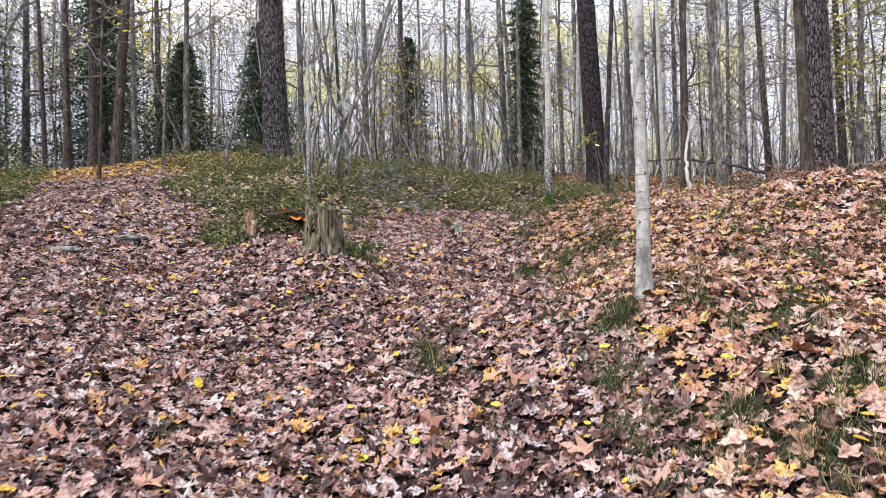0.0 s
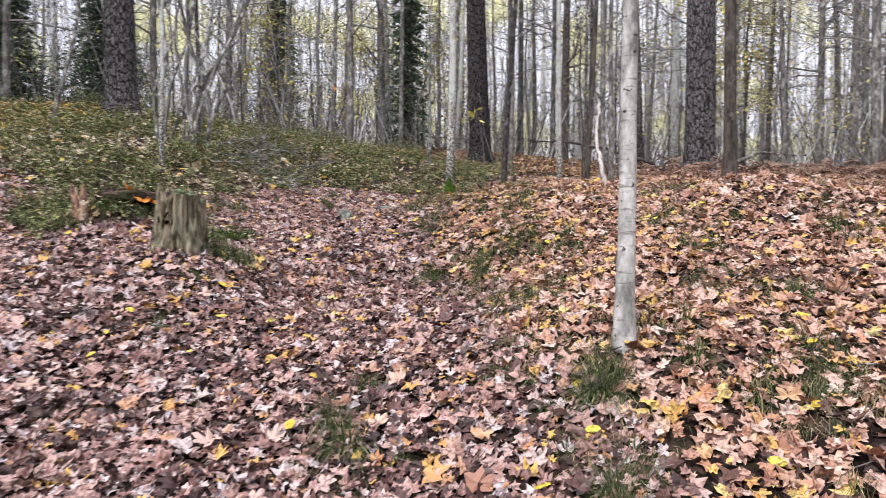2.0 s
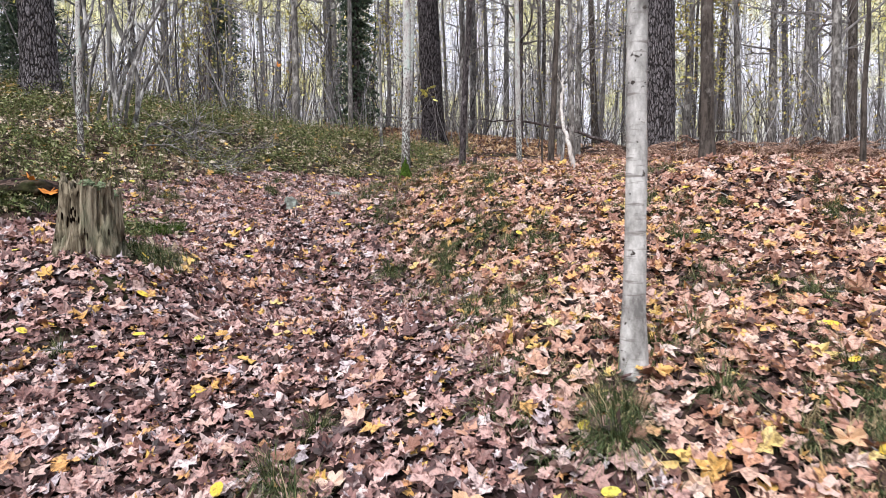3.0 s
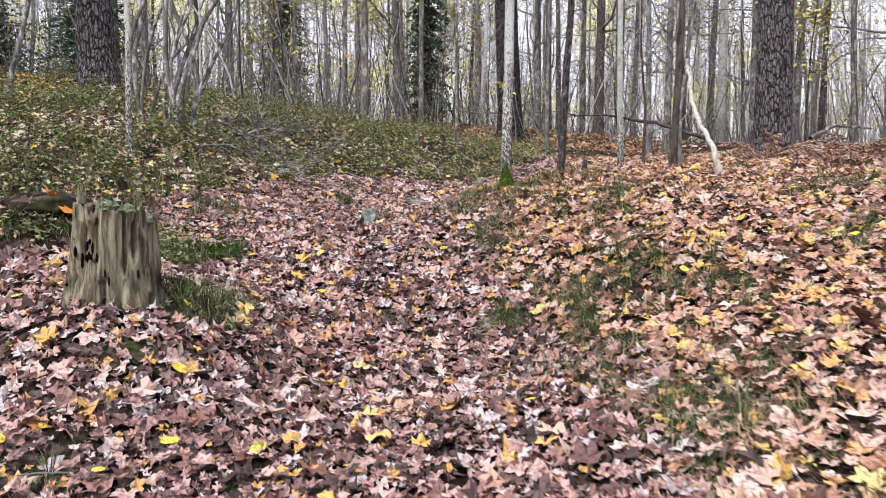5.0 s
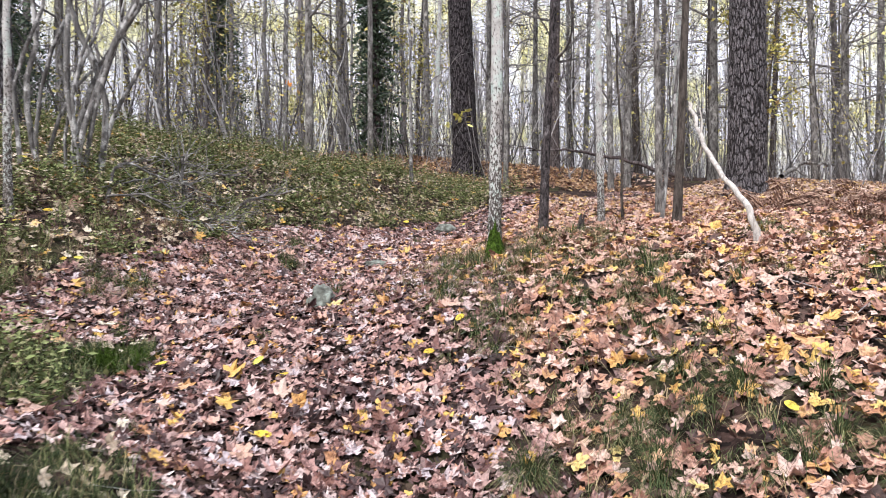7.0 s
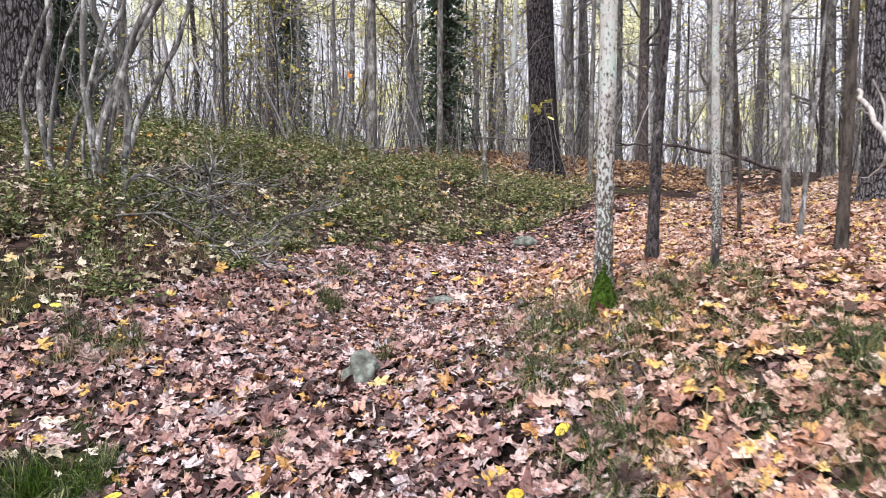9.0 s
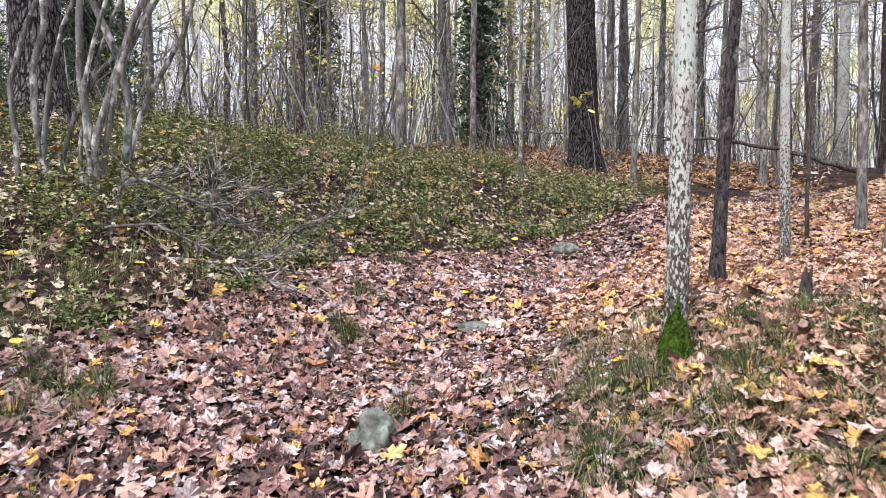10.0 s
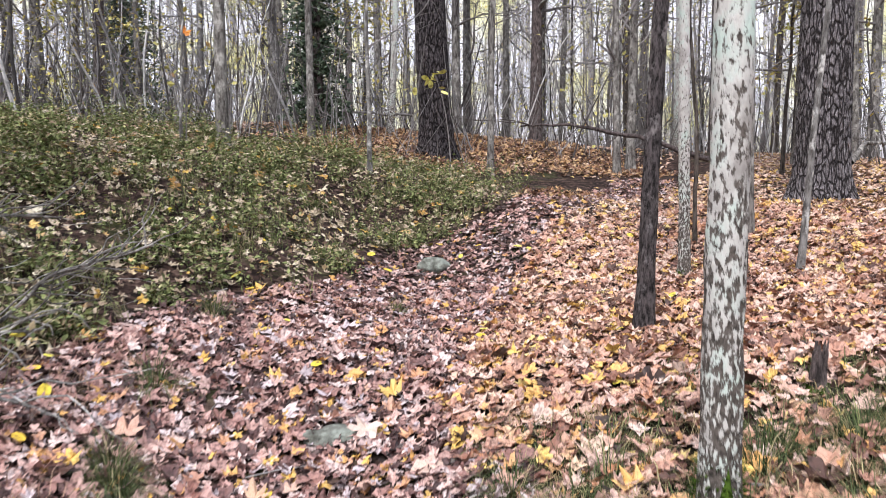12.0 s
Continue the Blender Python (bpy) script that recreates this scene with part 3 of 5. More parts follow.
def pine(x, y, dia, tall, label, seed, lean=(0, 0), knots=(), bark=PINE):
    """A big pine: the bark's plates stand out as relief."""
    rng = np.random.default_rng(seed)
    base = thing("pine_tree", x, y, float(height(x, y)) - 0.08)
    zz = np.concatenate([np.arange(0, 7.5, 0.035), np.arange(7.5, tall, 0.4)])
    sides = 60
    th = np.arange(sides) * 2 * np.pi / sides
    lobes = 0.5 + 0.5 * np.cos(5 * th + seed)
    V = np.zeros((len(zz), sides, 3))
    for i, z in enumerate(zz):
        r = dia / 2 * (1 - 0.55 * z / tall) + dia * 0.28 * math.exp(-z / 0.26) * (0.45 + 0.8 * lobes)
        cx, cy = lean[0] * z + 0.03 * math.sin(z * 0.5 + seed), lean[1] * z
        if z < 7.5:
            rel = np.empty(sides)
            for j in range(sides):
                d = noise.voronoi((math.cos(th[j]) * dia * 8 + 0.2 * math.sin(z * 3), math.sin(th[j]) * dia * 8, z * 2.0 + seed))[0]
                rel[j] = min(1.0, (d[1] - d[0]) * 3.2)
            r = r + 0.012 * (rel - 0.6)
        V[i, :, 0], V[i, :, 1], V[i, :, 2] = cx + np.cos(th) * r, cy + np.sin(th) * r, z
    i, j = np.meshgrid(np.arange(len(zz) - 1), np.arange(sides), indexing="ij")
    j2 = (j + 1) % sides
    q = np.stack([i * sides + j, i * sides + j2, (i + 1) * sides + j2, (i + 1) * sides + j], -1).reshape(-1, 4)
    part("trunk", np_mesh("trunk", V.reshape(-1, 3), quads=q, smooth=True), bark, base)
    pts = np.column_stack([lean[0] * zz, lean[1] * zz, zz])
    tips = []
    limbs_for(base, pts, rng, 30, tall * 0.55, tall * 0.97, 2.6, 0.06, DARK, tips=tips, twigs=6)
    part("crown", scatter_leaves(tips, rng, 0.22, 5, 0.25, "crown"), PINE_NEEDLE, base)
    for z, a in knots:
        s = Soup()
        p = np.array([lean[0] * z + math.cos(a) * dia * 0.42, lean[1] * z + math.sin(a) * dia * 0.42, z])
        s.tube([p, p + np.array([math.cos(a), math.sin(a), 0.1]) * 0.09, p + np.array([math.cos(a), math.sin(a), 0.1]) * 0.12], [0.07, 0.05, 0.02], 9, 0.15, rng)
        part("knot", s.mesh("knot"), DARK, base, "dark branch scar")
    return tagged(base, label, "pine")


pine(-3.84, 15.76, 0.60, 19, "thick pine with grey plated bark on the wooded rise", 3, (-0.012, 0))
pine(4.58, 19.94, 0.60, 20, "dark pine with deeply furrowed bark beyond the shrubs", 4, (-0.045, 0.0), bark=DARK_PINE)
pine(8.42, 15.2, 0.68, 20, "massive pine with grey plated bark and flared foot", 6, (-0.01, 0.0), knots=[(4.55, -2.0)])

tree(1.3, 4.25, 0.088, 8.5, BIRCH, "slender pale young birch at the edge of the path", 11, (0.012, 0.01), 10, 3.6, 0.012, 14, 0.35, name="birch_tree", category="birch")
tree(1.5, 9.42, 0.098, 9, LICHEN, "lichen-spotted slim birch with a mossy foot", 12, (0.014, 0.02), 12, 3.0, 0.02, 16, 0.25, moss=0.34, name="birch_tree", category="birch")
tree(2.75, 11.4, 0.1, 9, BLACK, "slim dark-barked crooked young tree", 13, (0.04, 0.01), 12, 2.6, 0.05, 18, 0.3)
tree(4.22, 12.85, 0.10, 10, LICHEN, "thin pale birch with moss round its foot", 14, (-0.005, 0.01), 10, 3.0, 0.02, 12, 0.2, moss=0.12, name="birch_tree", category="birch")
tree(5.52, 13.5, 0.108, 10, GREY, "thin grey straight young tree", 15, (-0.015, 0), 10, 3.0)
tree(4.98, 13.62, 0.045, 5.5, BROWN, "very thin leaning brown sapling", 16, (-0.03, 0), 8, 1.6, 0.04, 7, limb_len=0.8, name="sapling", category="sapling")
tree(3.66, 10.34, 0.085, 8, BROWN, "slim leaning brown tree on the leafy bank", 17, (0.07, 0.02), 10, 2.4, 0.02, 10)
tree(4.26, 7.84, 0.135, 11, BROWN, "brown rough-barked tree on the leafy bank", 18, (-0.015, 0.0), 14, 2.8, 0.015, 14, 0.4, limb_len=2.2)
tree(5.08, 18.78, 0.12, 9, GREY, "slim grey tree beside the dark pine", 19, (0.01, 0), 12, 2.2, 0.03)
tree(0.75, 17.6, 0.16, 12, GREY, "grey straight tree above the green shrubs", 20, (0, 0), 16, 2.5)
tree(2.6, 17.2, 0.07, 7, SMOOTH, "thin pale sapling among the shrubs", 21, (0.0, 0), 12, 1.4, 0.03, 8, name="sapling", category="sapling")
tree(2.28, 19.96, 0.14, 12, GREY, "grey straight young tree in the shrubs", 22, (0.01, 0), 12, 2.5)

# trees farther in, on both sides: x, y, diameter, bark, lean
FAR = [(-9.0, 16.2, .20, BROWN, .0), (-8.9, 17.2, .27, DARK, .01), (-7.62, 15.75, .30, BROWN, .06), (-10.6, 18.0, .16, DARK, -.02), (-9.1, 20, .22, GREY, -.01),
       (-7.2, 19, .22, GREY, .0), (-5.0, 24, .3, GREY, 0), (-1.9, 28.5, .38, DARK, .03), (-1.1, 31, .25, GREY, 0), (2.4, 26, .34, GREY, -.02), (3.1, 30, .3, GREY, -.03),
       (6.9, 25, .3, GREY, .0), (8.3, 23.3, .36, DARK, .01), (11.7, 28, .26, GREY, .02), (11.5, 24, .3, BROWN, -.03), (11.0, 18, .24, GREY, .05), (11.6, 20.4, .3, GREY, .0),
       (8.0, 19.4, .17, GREY, -.01), (9.0, 20.4, .24, GREY, .02), (7.6, 26, .3, GREY, 0), (9.25, 27, .28, GREY, .01), (12.1, 30, .28, BROWN, 0), (11.5, 29, .22, GREY, 0),
       (13.5, 23, .35, DARK, 0), (-3.2, 28, .36, GREY, .01), (-12.5, 15, .25, DARK, 0), (-13, 21, .3, GREY, 0), (14, 17, .3, GREY, .01), (10.2, 12.2, .22, GREY, -.02),
       (12.4, 14, .25, BROWN, 0), (-6.3, 26, .3, GREY, 0), (15.5, 20, .3, GREY, 0), (5.6, 28, .3, GREY, 0), (0.6, 25, .2, SMOOTH, .02),
       (15.2, 14.4, .22, GREY, .01), (17, 19, .28, DARK, 0), (16.6, 24, .25, BROWN, .02), (19, 22, .3, GREY, 0), (13.2, 18.6, .2, GREY, -.02), (14.8, 11.6, .2, BROWN, .02)]
for n, (x, y, dia, mat, lx) in enumerate(FAR):
    kind = {BROWN: "brown-barked", DARK: "dark-barked", GREY: "grey-barked", SMOOTH: "pale smooth"}[mat]
    size = "thick" if dia > 0.28 else "slim"
    leafy = LEAF_LIME if n % 3 == 1 else None
    tree(x, y, dia * 0.85, 13 + (n * 7) % 5, mat, f"{size} {kind} bare tree standing in the open wood", 100 + n, (lx, 0.01 * ((n % 3) - 1)), 26, 1.9, 0.02, 9, leaves=leafy, limb_len=2.6)
tree(12.0, 22.6, 0.3, 16, LICHEN, "white-barked birch deep in the wood", 61, (0.01, 0), 20, 4, 0.02, 10, leaves=LEAF_LIME, limb_len=2.4, name="birch_tree", category="birch")
tree(4.3, 22.2, 0.15, 12, LICHEN, "slim leaning white birch with a few yellow leaves", 62, (0.07, 0), 18, 3, 0.02, 9, leaves=LEAF_LIME, limb_len=2, name="birch_tree", category="birch")
tree(-5.73, 13.9, 0.07, 7, GREY, "thin grey sapling by the forking path", 63, (0.02, 0), 12, 2, 0.03, 8, name="sapling", category="sapling")
tree(-4.4, 13.6, 0.085, 5, SMOOTH, "short leaning smooth sapling by the path", 64, (0.22, 0), 8, 1.5, 0.04, 8, name="sapling", category="sapling")
tree(-9.6, 12.3, 0.09, 8, SMOOTH, "strongly leaning smooth young tree", 65, (0.45, 0.1), 10, 2.5, 0.02, 8)
tree(4.58, 12.02, 0.055, 6, SMOOTH, "slim grey leaning pole of a sapling", 66, (0.16, 0.05), 6, 3, 0.02, 8, name="sapling", category="sapling")
tree(0.25, 16.7, 0.04, 3.6, SMOOTH, "thin forked sapling with one orange leaf", 67, (0.02, 0), 12, 0.5, 0.05, 6, limb_len=0.9, name="sapling", category="sapling")
tree(-2.1, 10.75, 0.07, 5.5, LICHEN, "thin lichen-grey stem near the hazel", 68, (-0.02, 0), 8, 2.2, 0.03, 9, name="sapling", category="sapling")
# maples that still hold yellow leaves
for x, y, seed, h in [(-6.6, 13.0, 71, 6.5), (7.0, 8.6, 72, 6.0), (-1.8, 24.5, 73, 5.0), (3.6, 24.5, 74, 7.0), (9.6, 17.0, 75, 6.5), (1.6, 29, 76, 6), (6.3, 29.5, 77, 7), (12.5, 19.5, 78, 6)]:
    tree(x, y, 0.07, h, BROWN, "slender maple sapling with yellow autumn leaves", seed, (0.03, 0), 20, 2.6 if y < 14 else 1.2, 0.03, 8, leaves=LEAF_YELLOW if y < 14 else LEAF_LIME, leaf_per=1 if y < 14 else 4,
         leaf_size=0.11, limb_len=1.3, name="maple_sapling", category="maple")


def spruce(x, y, tall, seed, wide=1.2):
    rng = np.random.default_rng(seed)
    base = thing("spruce_tree", x, y, float(height(x, y)) - 0.05)
    s = Soup()
    s.tube([(0, 0, 0), (0, 0, tall * 0.5), (0, 0, tall)], [0.14, 0.08, 0.01], 8)
    part("trunk", s.mesh("trunk", True), DARK, base)
    n = int(620 + 330 * wide)
    z = tall * (0.05 + 0.93 * rng.random(n) ** 1.15)
    a = rng.uniform(0, 2 * np.pi, n)
    ln = wide * (1 - z / tall) ** 0.8 * rng.uniform(0.3, 1.3, n) + 0.15
    k = 14
    u = np.linspace(0.12, 1, k)
    o = np.stack([np.cos(a), np.sin(a), np.zeros(n)], 1)
    P = o[:, None] * (ln[:, None] * u)[..., None]
    P[..., 2] = z[:, None] - rng.uniform(0.1, 0.7, n)[:, None] * ln[:, None] * u ** 1.4
    P = P.reshape(-1, 3)
    m = len(P)
    side = np.repeat(np.stack([-np.sin(a), np.cos(a), np.zeros(n)], 1), k, 0)
    fan = 0.032 * rng.uniform(0.6, 1.3, m)[:, None] * np.repeat(1.2 - 0.6 * (z / tall), k)[:, None]
    tip = P + np.repeat(o, k, 0) * 0.075
    v = np.stack([P, P + side * fan - [0, 0, 0.04], tip, P - side * fan - [0, 0, 0.04]], 1)
    v = v + rng.normal(0, 0.022, v.shape)
    f = np.array([(0, 1, 2), (0, 2, 3)])
    c = np_mesh("crown", v.reshape(-1, 3), (f[None] + (np.arange(m) * 4)[:, None, None]).reshape(-1, 3))
    part("crown", c, NEEDLE, base)
    return tagged(base, "dark green spruce with drooping boughs among bare stems", "spruce")


for n, (x, y, h, w) in enumerate([(2.75, 22.0, 9, 0.55), (-11.0, 22, 9, 2.4), (-8.8, 23, 5, 1.6), (-6.4, 24, 6, 1.7), (-14, 19, 9, 2.4), (-1.6, 33, 8, 1.6), (-17, 24, 9, 2.2)]):
    spruce(x, y, h, 80 + n, w)


def hazel(x, y, seed):
    """A clump of long bare stems that lean out from one stool."""
    rng = np.random.default_rng(seed)
    base = thing("hazel_clump", x, y)
    for n in range(12):
        a = rng.uniform(-0.8, 0.8) if n % 5 else rng.uniform(2.4, 3.8)
        out = rng.uniform(0.04, 0.5) if n % 5 else rng.uniform(0.03, 0.16)
        p = np.array([rng.uniform(-0.35, 0.4), 0.3 * rng.uniform(-1, 1), -0.05])
        d = (math.cos(a) * out, math.sin(a) * out * 0.6, 1)
        ln = rng.uniform(4.0, 6.5)
        u = np.linspace(0, 1, 13)
        bend, ph = rng.uniform(0.04, 0.12), rng.uniform(0, 6.28)
        # a kick outwards at the foot, then a slow snaking rise
        c = p + ln * u[:, None] * np.array(d) / np.linalg.norm(d)
        c[:, 0] += bend * (np.sin(7 * u + ph) - math.sin(ph)) - 0.14 * np.sin(np.clip(u * 9, 0, 3.14)) * np.sign(d[0] + 0.1)
        c[:, 1] += bend * 0.6 * np.sin(5 * u + ph * 2)
        c = c + rng.normal(0, 0.012, c.shape)
        r = rng.uniform(0.018, 0.038)
        s = Soup()
        s.tube(c, np.linspace(r, r * 0.3, 13), 8, 0.06, rng)
        stem = part("stem", s.mesh("stem", True), SMOOTH, base)
        for _ in range(8):
            t = Soup()
            q = c[rng.integers(4, 12)]
            c2 = curve_points(q, np.array(d) + rng.normal(0, 0.6, 3), rng.uniform(0.5, 1.3), 5, rng, 0.15, 0.05)
            t.tube(c2, np.linspace(r * 0.35, 0.002, 6), 4, cap=False)
            part("twig", t.mesh("twig"), TWIG, stem)
    return tagged(base, "bare hazel clump of long pale leaning stems", "hazel")


hazel(-2.12, 12.55, 31)


# ---- dead wood and stones ----
def stump():
    """A hollow rotten stump with ridged sides, a ragged rim, holes and moss on top."""
    rng = np.random.default_rng(7)
    base = thing("tree_stump", -1.17, 6.72, float(height(-1.17, 6.72)) - 0.08)
    sides, rows = 96, 34
    th = np.arange(sides) * 2 * np.pi / sides
    ridge = 0.5 * np.sin(7 * th + 0.6) + 0.35 * np.sin(13 * th + 1.9) + 0.3 * np.sin(23 * th)
    rim = 0.475 + 0.035 * np.sin(th + 4.4) + 0.025 * np.sin(2 * th + 3.2) + 0.018 * np.sin(7 * th) + 0.02 * np.sin(11 * th + 1) + rng.normal(0, 0.018, sides)
    V = np.zeros((rows + 9, sides, 3))
    for i in range(rows):
        u = i / (rows - 1)
        z = u * rim
        r = 0.172 + 0.058 * (1 - u) ** 2.2 + 0.024 * ridge * (1.2 - 0.5 * u)
        gap = np.array([noise.noise((math.cos(a) * 9, math.sin(a) * 9, zz * 5)) for a, zz in zip(th, z)])
        r = r - 0.07 * np.clip(gap - 0.2, 0, 0.3) / 0.3
        V[i] = np.column_stack([np.cos(th) * r + 0.02 * u, np.sin(th) * r, z])
    for i in range(9):
        u = i / 8
        r = (0.15 + 0.012 * ridge) * (1 - 0.45 * u)
        z = rim - 0.015 - 0.16 * u
        V[rows + i] = np.column_stack([np.cos(th) * r + 0.02, np.sin(th) * r, z])
    i, j = np.meshgrid(np.arange(rows + 8), np.arange(sides), indexing="ij")
    j2 = (j + 1) % sides
    q = np.stack([i * sides + j, i * sides + j2, (i + 1) * sides + j2, (i + 1) * sides + j], -1).reshape(-1, 4)
    part("stump_body", np_mesh("stump_body", V.reshape(-1, 3), quads=q, smooth=True), ROT, base)
    s = Soup()
    disc = np.column_stack([np.cos(th) * 0.12 + 0.02, np.sin(th) * 0.12, np.full(sides, 0.36) + rng.normal(0, 0.01, sides)])
    s.add(np.vstack([[[0.02, 0, 0.38]], disc]), [(0, 1 + k, 1 + (k + 1) % sides) for k in range(sides)])
    part("rotten_core", s.mesh("rotten_core"), SOIL, base, "dark crumbling core")
    for k in range(11):
        a = rng.uniform(-1.7, 0.6) if k < 8 else rng.uniform(0.6, 4.5)
        m = bmesh.new()
        bmesh.ops.create_icosphere(m, subdivisions=2, radius=1)
        for v in m.verts:
            v.co *= 1 + 0.55 * noise.noise(v.co * 2.6 + Vector((k, 0, 0)))
        me = bpy.data.meshes.new("moss_cushion")
        bmesh.ops.transform(m, matrix=pose(math.cos(a) * 0.14 + 0.02, math.sin(a) * 0.14, float(np.interp(a % 6.283, th, rim)) - 0.012, 0, 0, rng.uniform(0, 360)) @ Matrix.Diagonal((rng.uniform(0.02, 0.055), rng.uniform(0.02, 0.04), rng.uniform(0.015, 0.03), 1)), verts=m.verts)
        m.to_mesh(me)
        m.free()
        part("moss_cushion", me, PALE_MOSS, base, "pale green moss cushion")
    for k in range(15):
        a, z = rng.uniform(-2.7, -0.6), rng.uniform(0.1, 0.4)
        if k >= 7:
            a, z = rng.uniform(-2.5, -1.6), rng.uniform(0.2, 0.36)
        r = 0.183 + 0.058 * (1 - z / 0.5) ** 2.2
        m = bmesh.new()
        bmesh.ops.create_icosphere(m, subdivisions=1, radius=1)
        bmesh.ops.transform(m, matrix=pose(math.cos(a) * r + 0.02 * z / 0.5, math.sin(a) * r, z, 0, 0, math.degrees(a)) @ Matrix.Diagonal((0.01, rng.uniform(0.003, 0.006), rng.uniform(0.012, 0.03), 1)), verts=m.verts)
        me = bpy.data.meshes.new("beetle_hole")
        m.to_mesh(me)
        m.free()
        part("beetle_hole", me, HOLE, base, "dark decay hole")
    return tagged(base, "old hollow rotten stump with ridged grey wood", "stump")


PALE_MOSS = moss_material("pale_moss", (0.07, 0.10, 0.05), (0.34, 0.42, 0.26))
HOLE, hole_tree, hole_bsdf = material("decay_hole", 1.0, 0.0)
hole_bsdf.inputs["Base Color"].default_value = (0.012, 0.009, 0.007, 1)
stump()


def lump(name, x, y, size, mat, label, category, seed, sink=0.35, turn=0.0, moss=False, rough=0.22):
    """A stone or clod, part sunk in the ground."""
    z = float(height(x, y))
    m = bmesh.new()
    bmesh.ops.create_icosphere(m, subdivisions=4, radius=1)
    for v in m.verts:
        n = v.co.normalized()
        k = 1 + rough * noise.noise(n * 1.4 + Vector((seed, 0, 0))) + rough * 0.4 * noise.noise(n * 4 + Vector((0, seed, 0)))
        v.co = Vector((n.x * size[0], n.y * size[1], n.z * size[2])) * k
    me = bpy.data.meshes.new(name)
    for f in m.faces:
        f.smooth = True
    m.to_mesh(me)
    m.free()
    ob = part(name, me, mat)
    ob.matrix_world = pose(x, y, z + size[2] * (1 - 2 * sink), 0, 0, turn)
    return tagged(ob, label, category)


lump("stone", 0.22, 9.42, (0.082, 0.07, 0.095), STONE, "small upright pale green lichened stone in the path", "stone", 8, 0.27, 20, rough=0.5)
lump("stone", 2.38, 14.0, (0.14, 0.12, 0.09), STONE, "mossy rounded stone beside the path", "stone", 2, 0.3)
lump("stone", 0.87, 10.98, (0.13, 0.07, 0.04), STONE, "flat grey stone bedded in the path", "stone", 3, 0.4)
lump("stone", -3.58, 7.6, (0.24, 0.15, 0.04), STONE, "flat mossy stone in the forking path", "stone", 4, 0.42)
lump("stone", -3.85, 6.8, (0.22, 0.15, 0.04), STONE, "flat grey stone in the forking path", "stone", 5, 0.42)
lump("clod", -1.78, 7.7, (0.27, 0.2, 0.08), SOIL, "dark turf-covered clod beside the stump", "clod", 6, 0.45)


def broken_stub(x, y, r, h, mat, label, seed, lean=(0, 0), moss=0.0, name="broken_stub"):
    rng = np.random.default_rng(seed)
    base = thing(name, x, y, float(height(x, y)) - 0.04)
    sides, rows = 18, 9
    th = np.arange(sides) * 2 * np.pi / sides
    top = h * (1 + rng.uniform(-0.3, 0.25, sides))
    V = []
    for i in range(rows):
        u = i / (rows - 1)
        rr = r * (1.15 - 0.3 * u) * (1 + 0.12 * np.sin(5 * th)) * (1 + rng.normal(0, 0.03, sides))
        V.append(np.column_stack([np.cos(th) * rr + lean[0] * u * h, np.sin(th) * rr + lean[1] * u * h, top * u]))
    V.append(np.column_stack([np.cos(th) * r * 0.3 + lean[0] * h, np.sin(th) * r * 0.3 + lean[1] * h, top * 0.8]))
    i, j = np.meshgrid(np.arange(rows), np.arange(sides), indexing="ij")
    q = np.stack([i * sides + j, i * sides + (j + 1) % sides, (i + 1) * sides + (j + 1) % sides, (i + 1) * sides + j], -1).reshape(-1, 4)
    part("wood", np_mesh("wood", np.concatenate(V), quads=q), mat, base)
    if moss:
        s = Soup()
        k = np.array([(lean[0] * z, lean[1] * z, z) for z in np.linspace(0, moss, 6)])
        s.tube(k, np.linspace(r * 1.5, r * 1.1, 6), 14, 0.1, rng)
        tuft_fringe(s, k, np.full(6, r * 1.35), rng, 200)
        part("moss", s.mesh("moss"), MOSS, base, "green moss collar")
    return tagged(base, label, "stub")


broken_stub(2.5, 10.04, 0.03, 0.2, DARK, "short dark broken stub with green moss", 41, (0.1, 0), 0.07)
broken_stub(-1.75, 11.2, 0.07, 0.13, ROTTEN, "reddish rotten broken stump among shrubs", 42, (0.5, 0.1))
broken_stub(-2.1, 7.55, 0.07, 0.28, ROTTEN, "remnant of a rotten stump with pale wood", 43, (-0.1, 0))


def dead_branch(name, pts, r0, r1, mat, label, seed, sides=8, spurs=0, spur=0.5):
    """A dead limb through the points pts, with side spurs."""
    rng = np.random.default_rng(seed)
    P = np.array(pts, float)
    base = new(name)
    base.matrix_world = pose(*P[0])
    u = np.linspace(0, 1, len(P))
    w = np.linspace(0, 1, 22)
    C = np.column_stack([np.interp(w, u, P[:, i]) for i in range(3)]) - P[0]
    C[1:-1] = (C[:-2] + 2 * C[1:-1] + C[2:]) / 4 + rng.normal(0, r0 * 0.25, (20, 3))
    s = Soup()
    s.tube(C, np.linspace(r0, r1, 22), sides, 0.08, rng)
    part("limb", s.mesh("limb", True), mat, base)
    for _ in range(spurs):
        q = C[rng.integers(3, 21)]
        d = (C[-1] - C[0]) / np.linalg.norm(C[-1] - C[0]) + rng.normal(0, 0.7, 3)
        t = Soup()
        c = curve_points(q, d, spur * rng.uniform(0.4, 1.2), 6, rng, 0.25, 0)
        t.tube(c, np.linspace(r1 * 0.8, r1 * 0.2, 7), 5)
        part("spur", t.mesh("spur"), mat, base)
    return tagged(base, label, "branch")


def on_ground(*rows):
    return [(x, y, float(height(x, y)) + dz) for x, y, dz in rows]


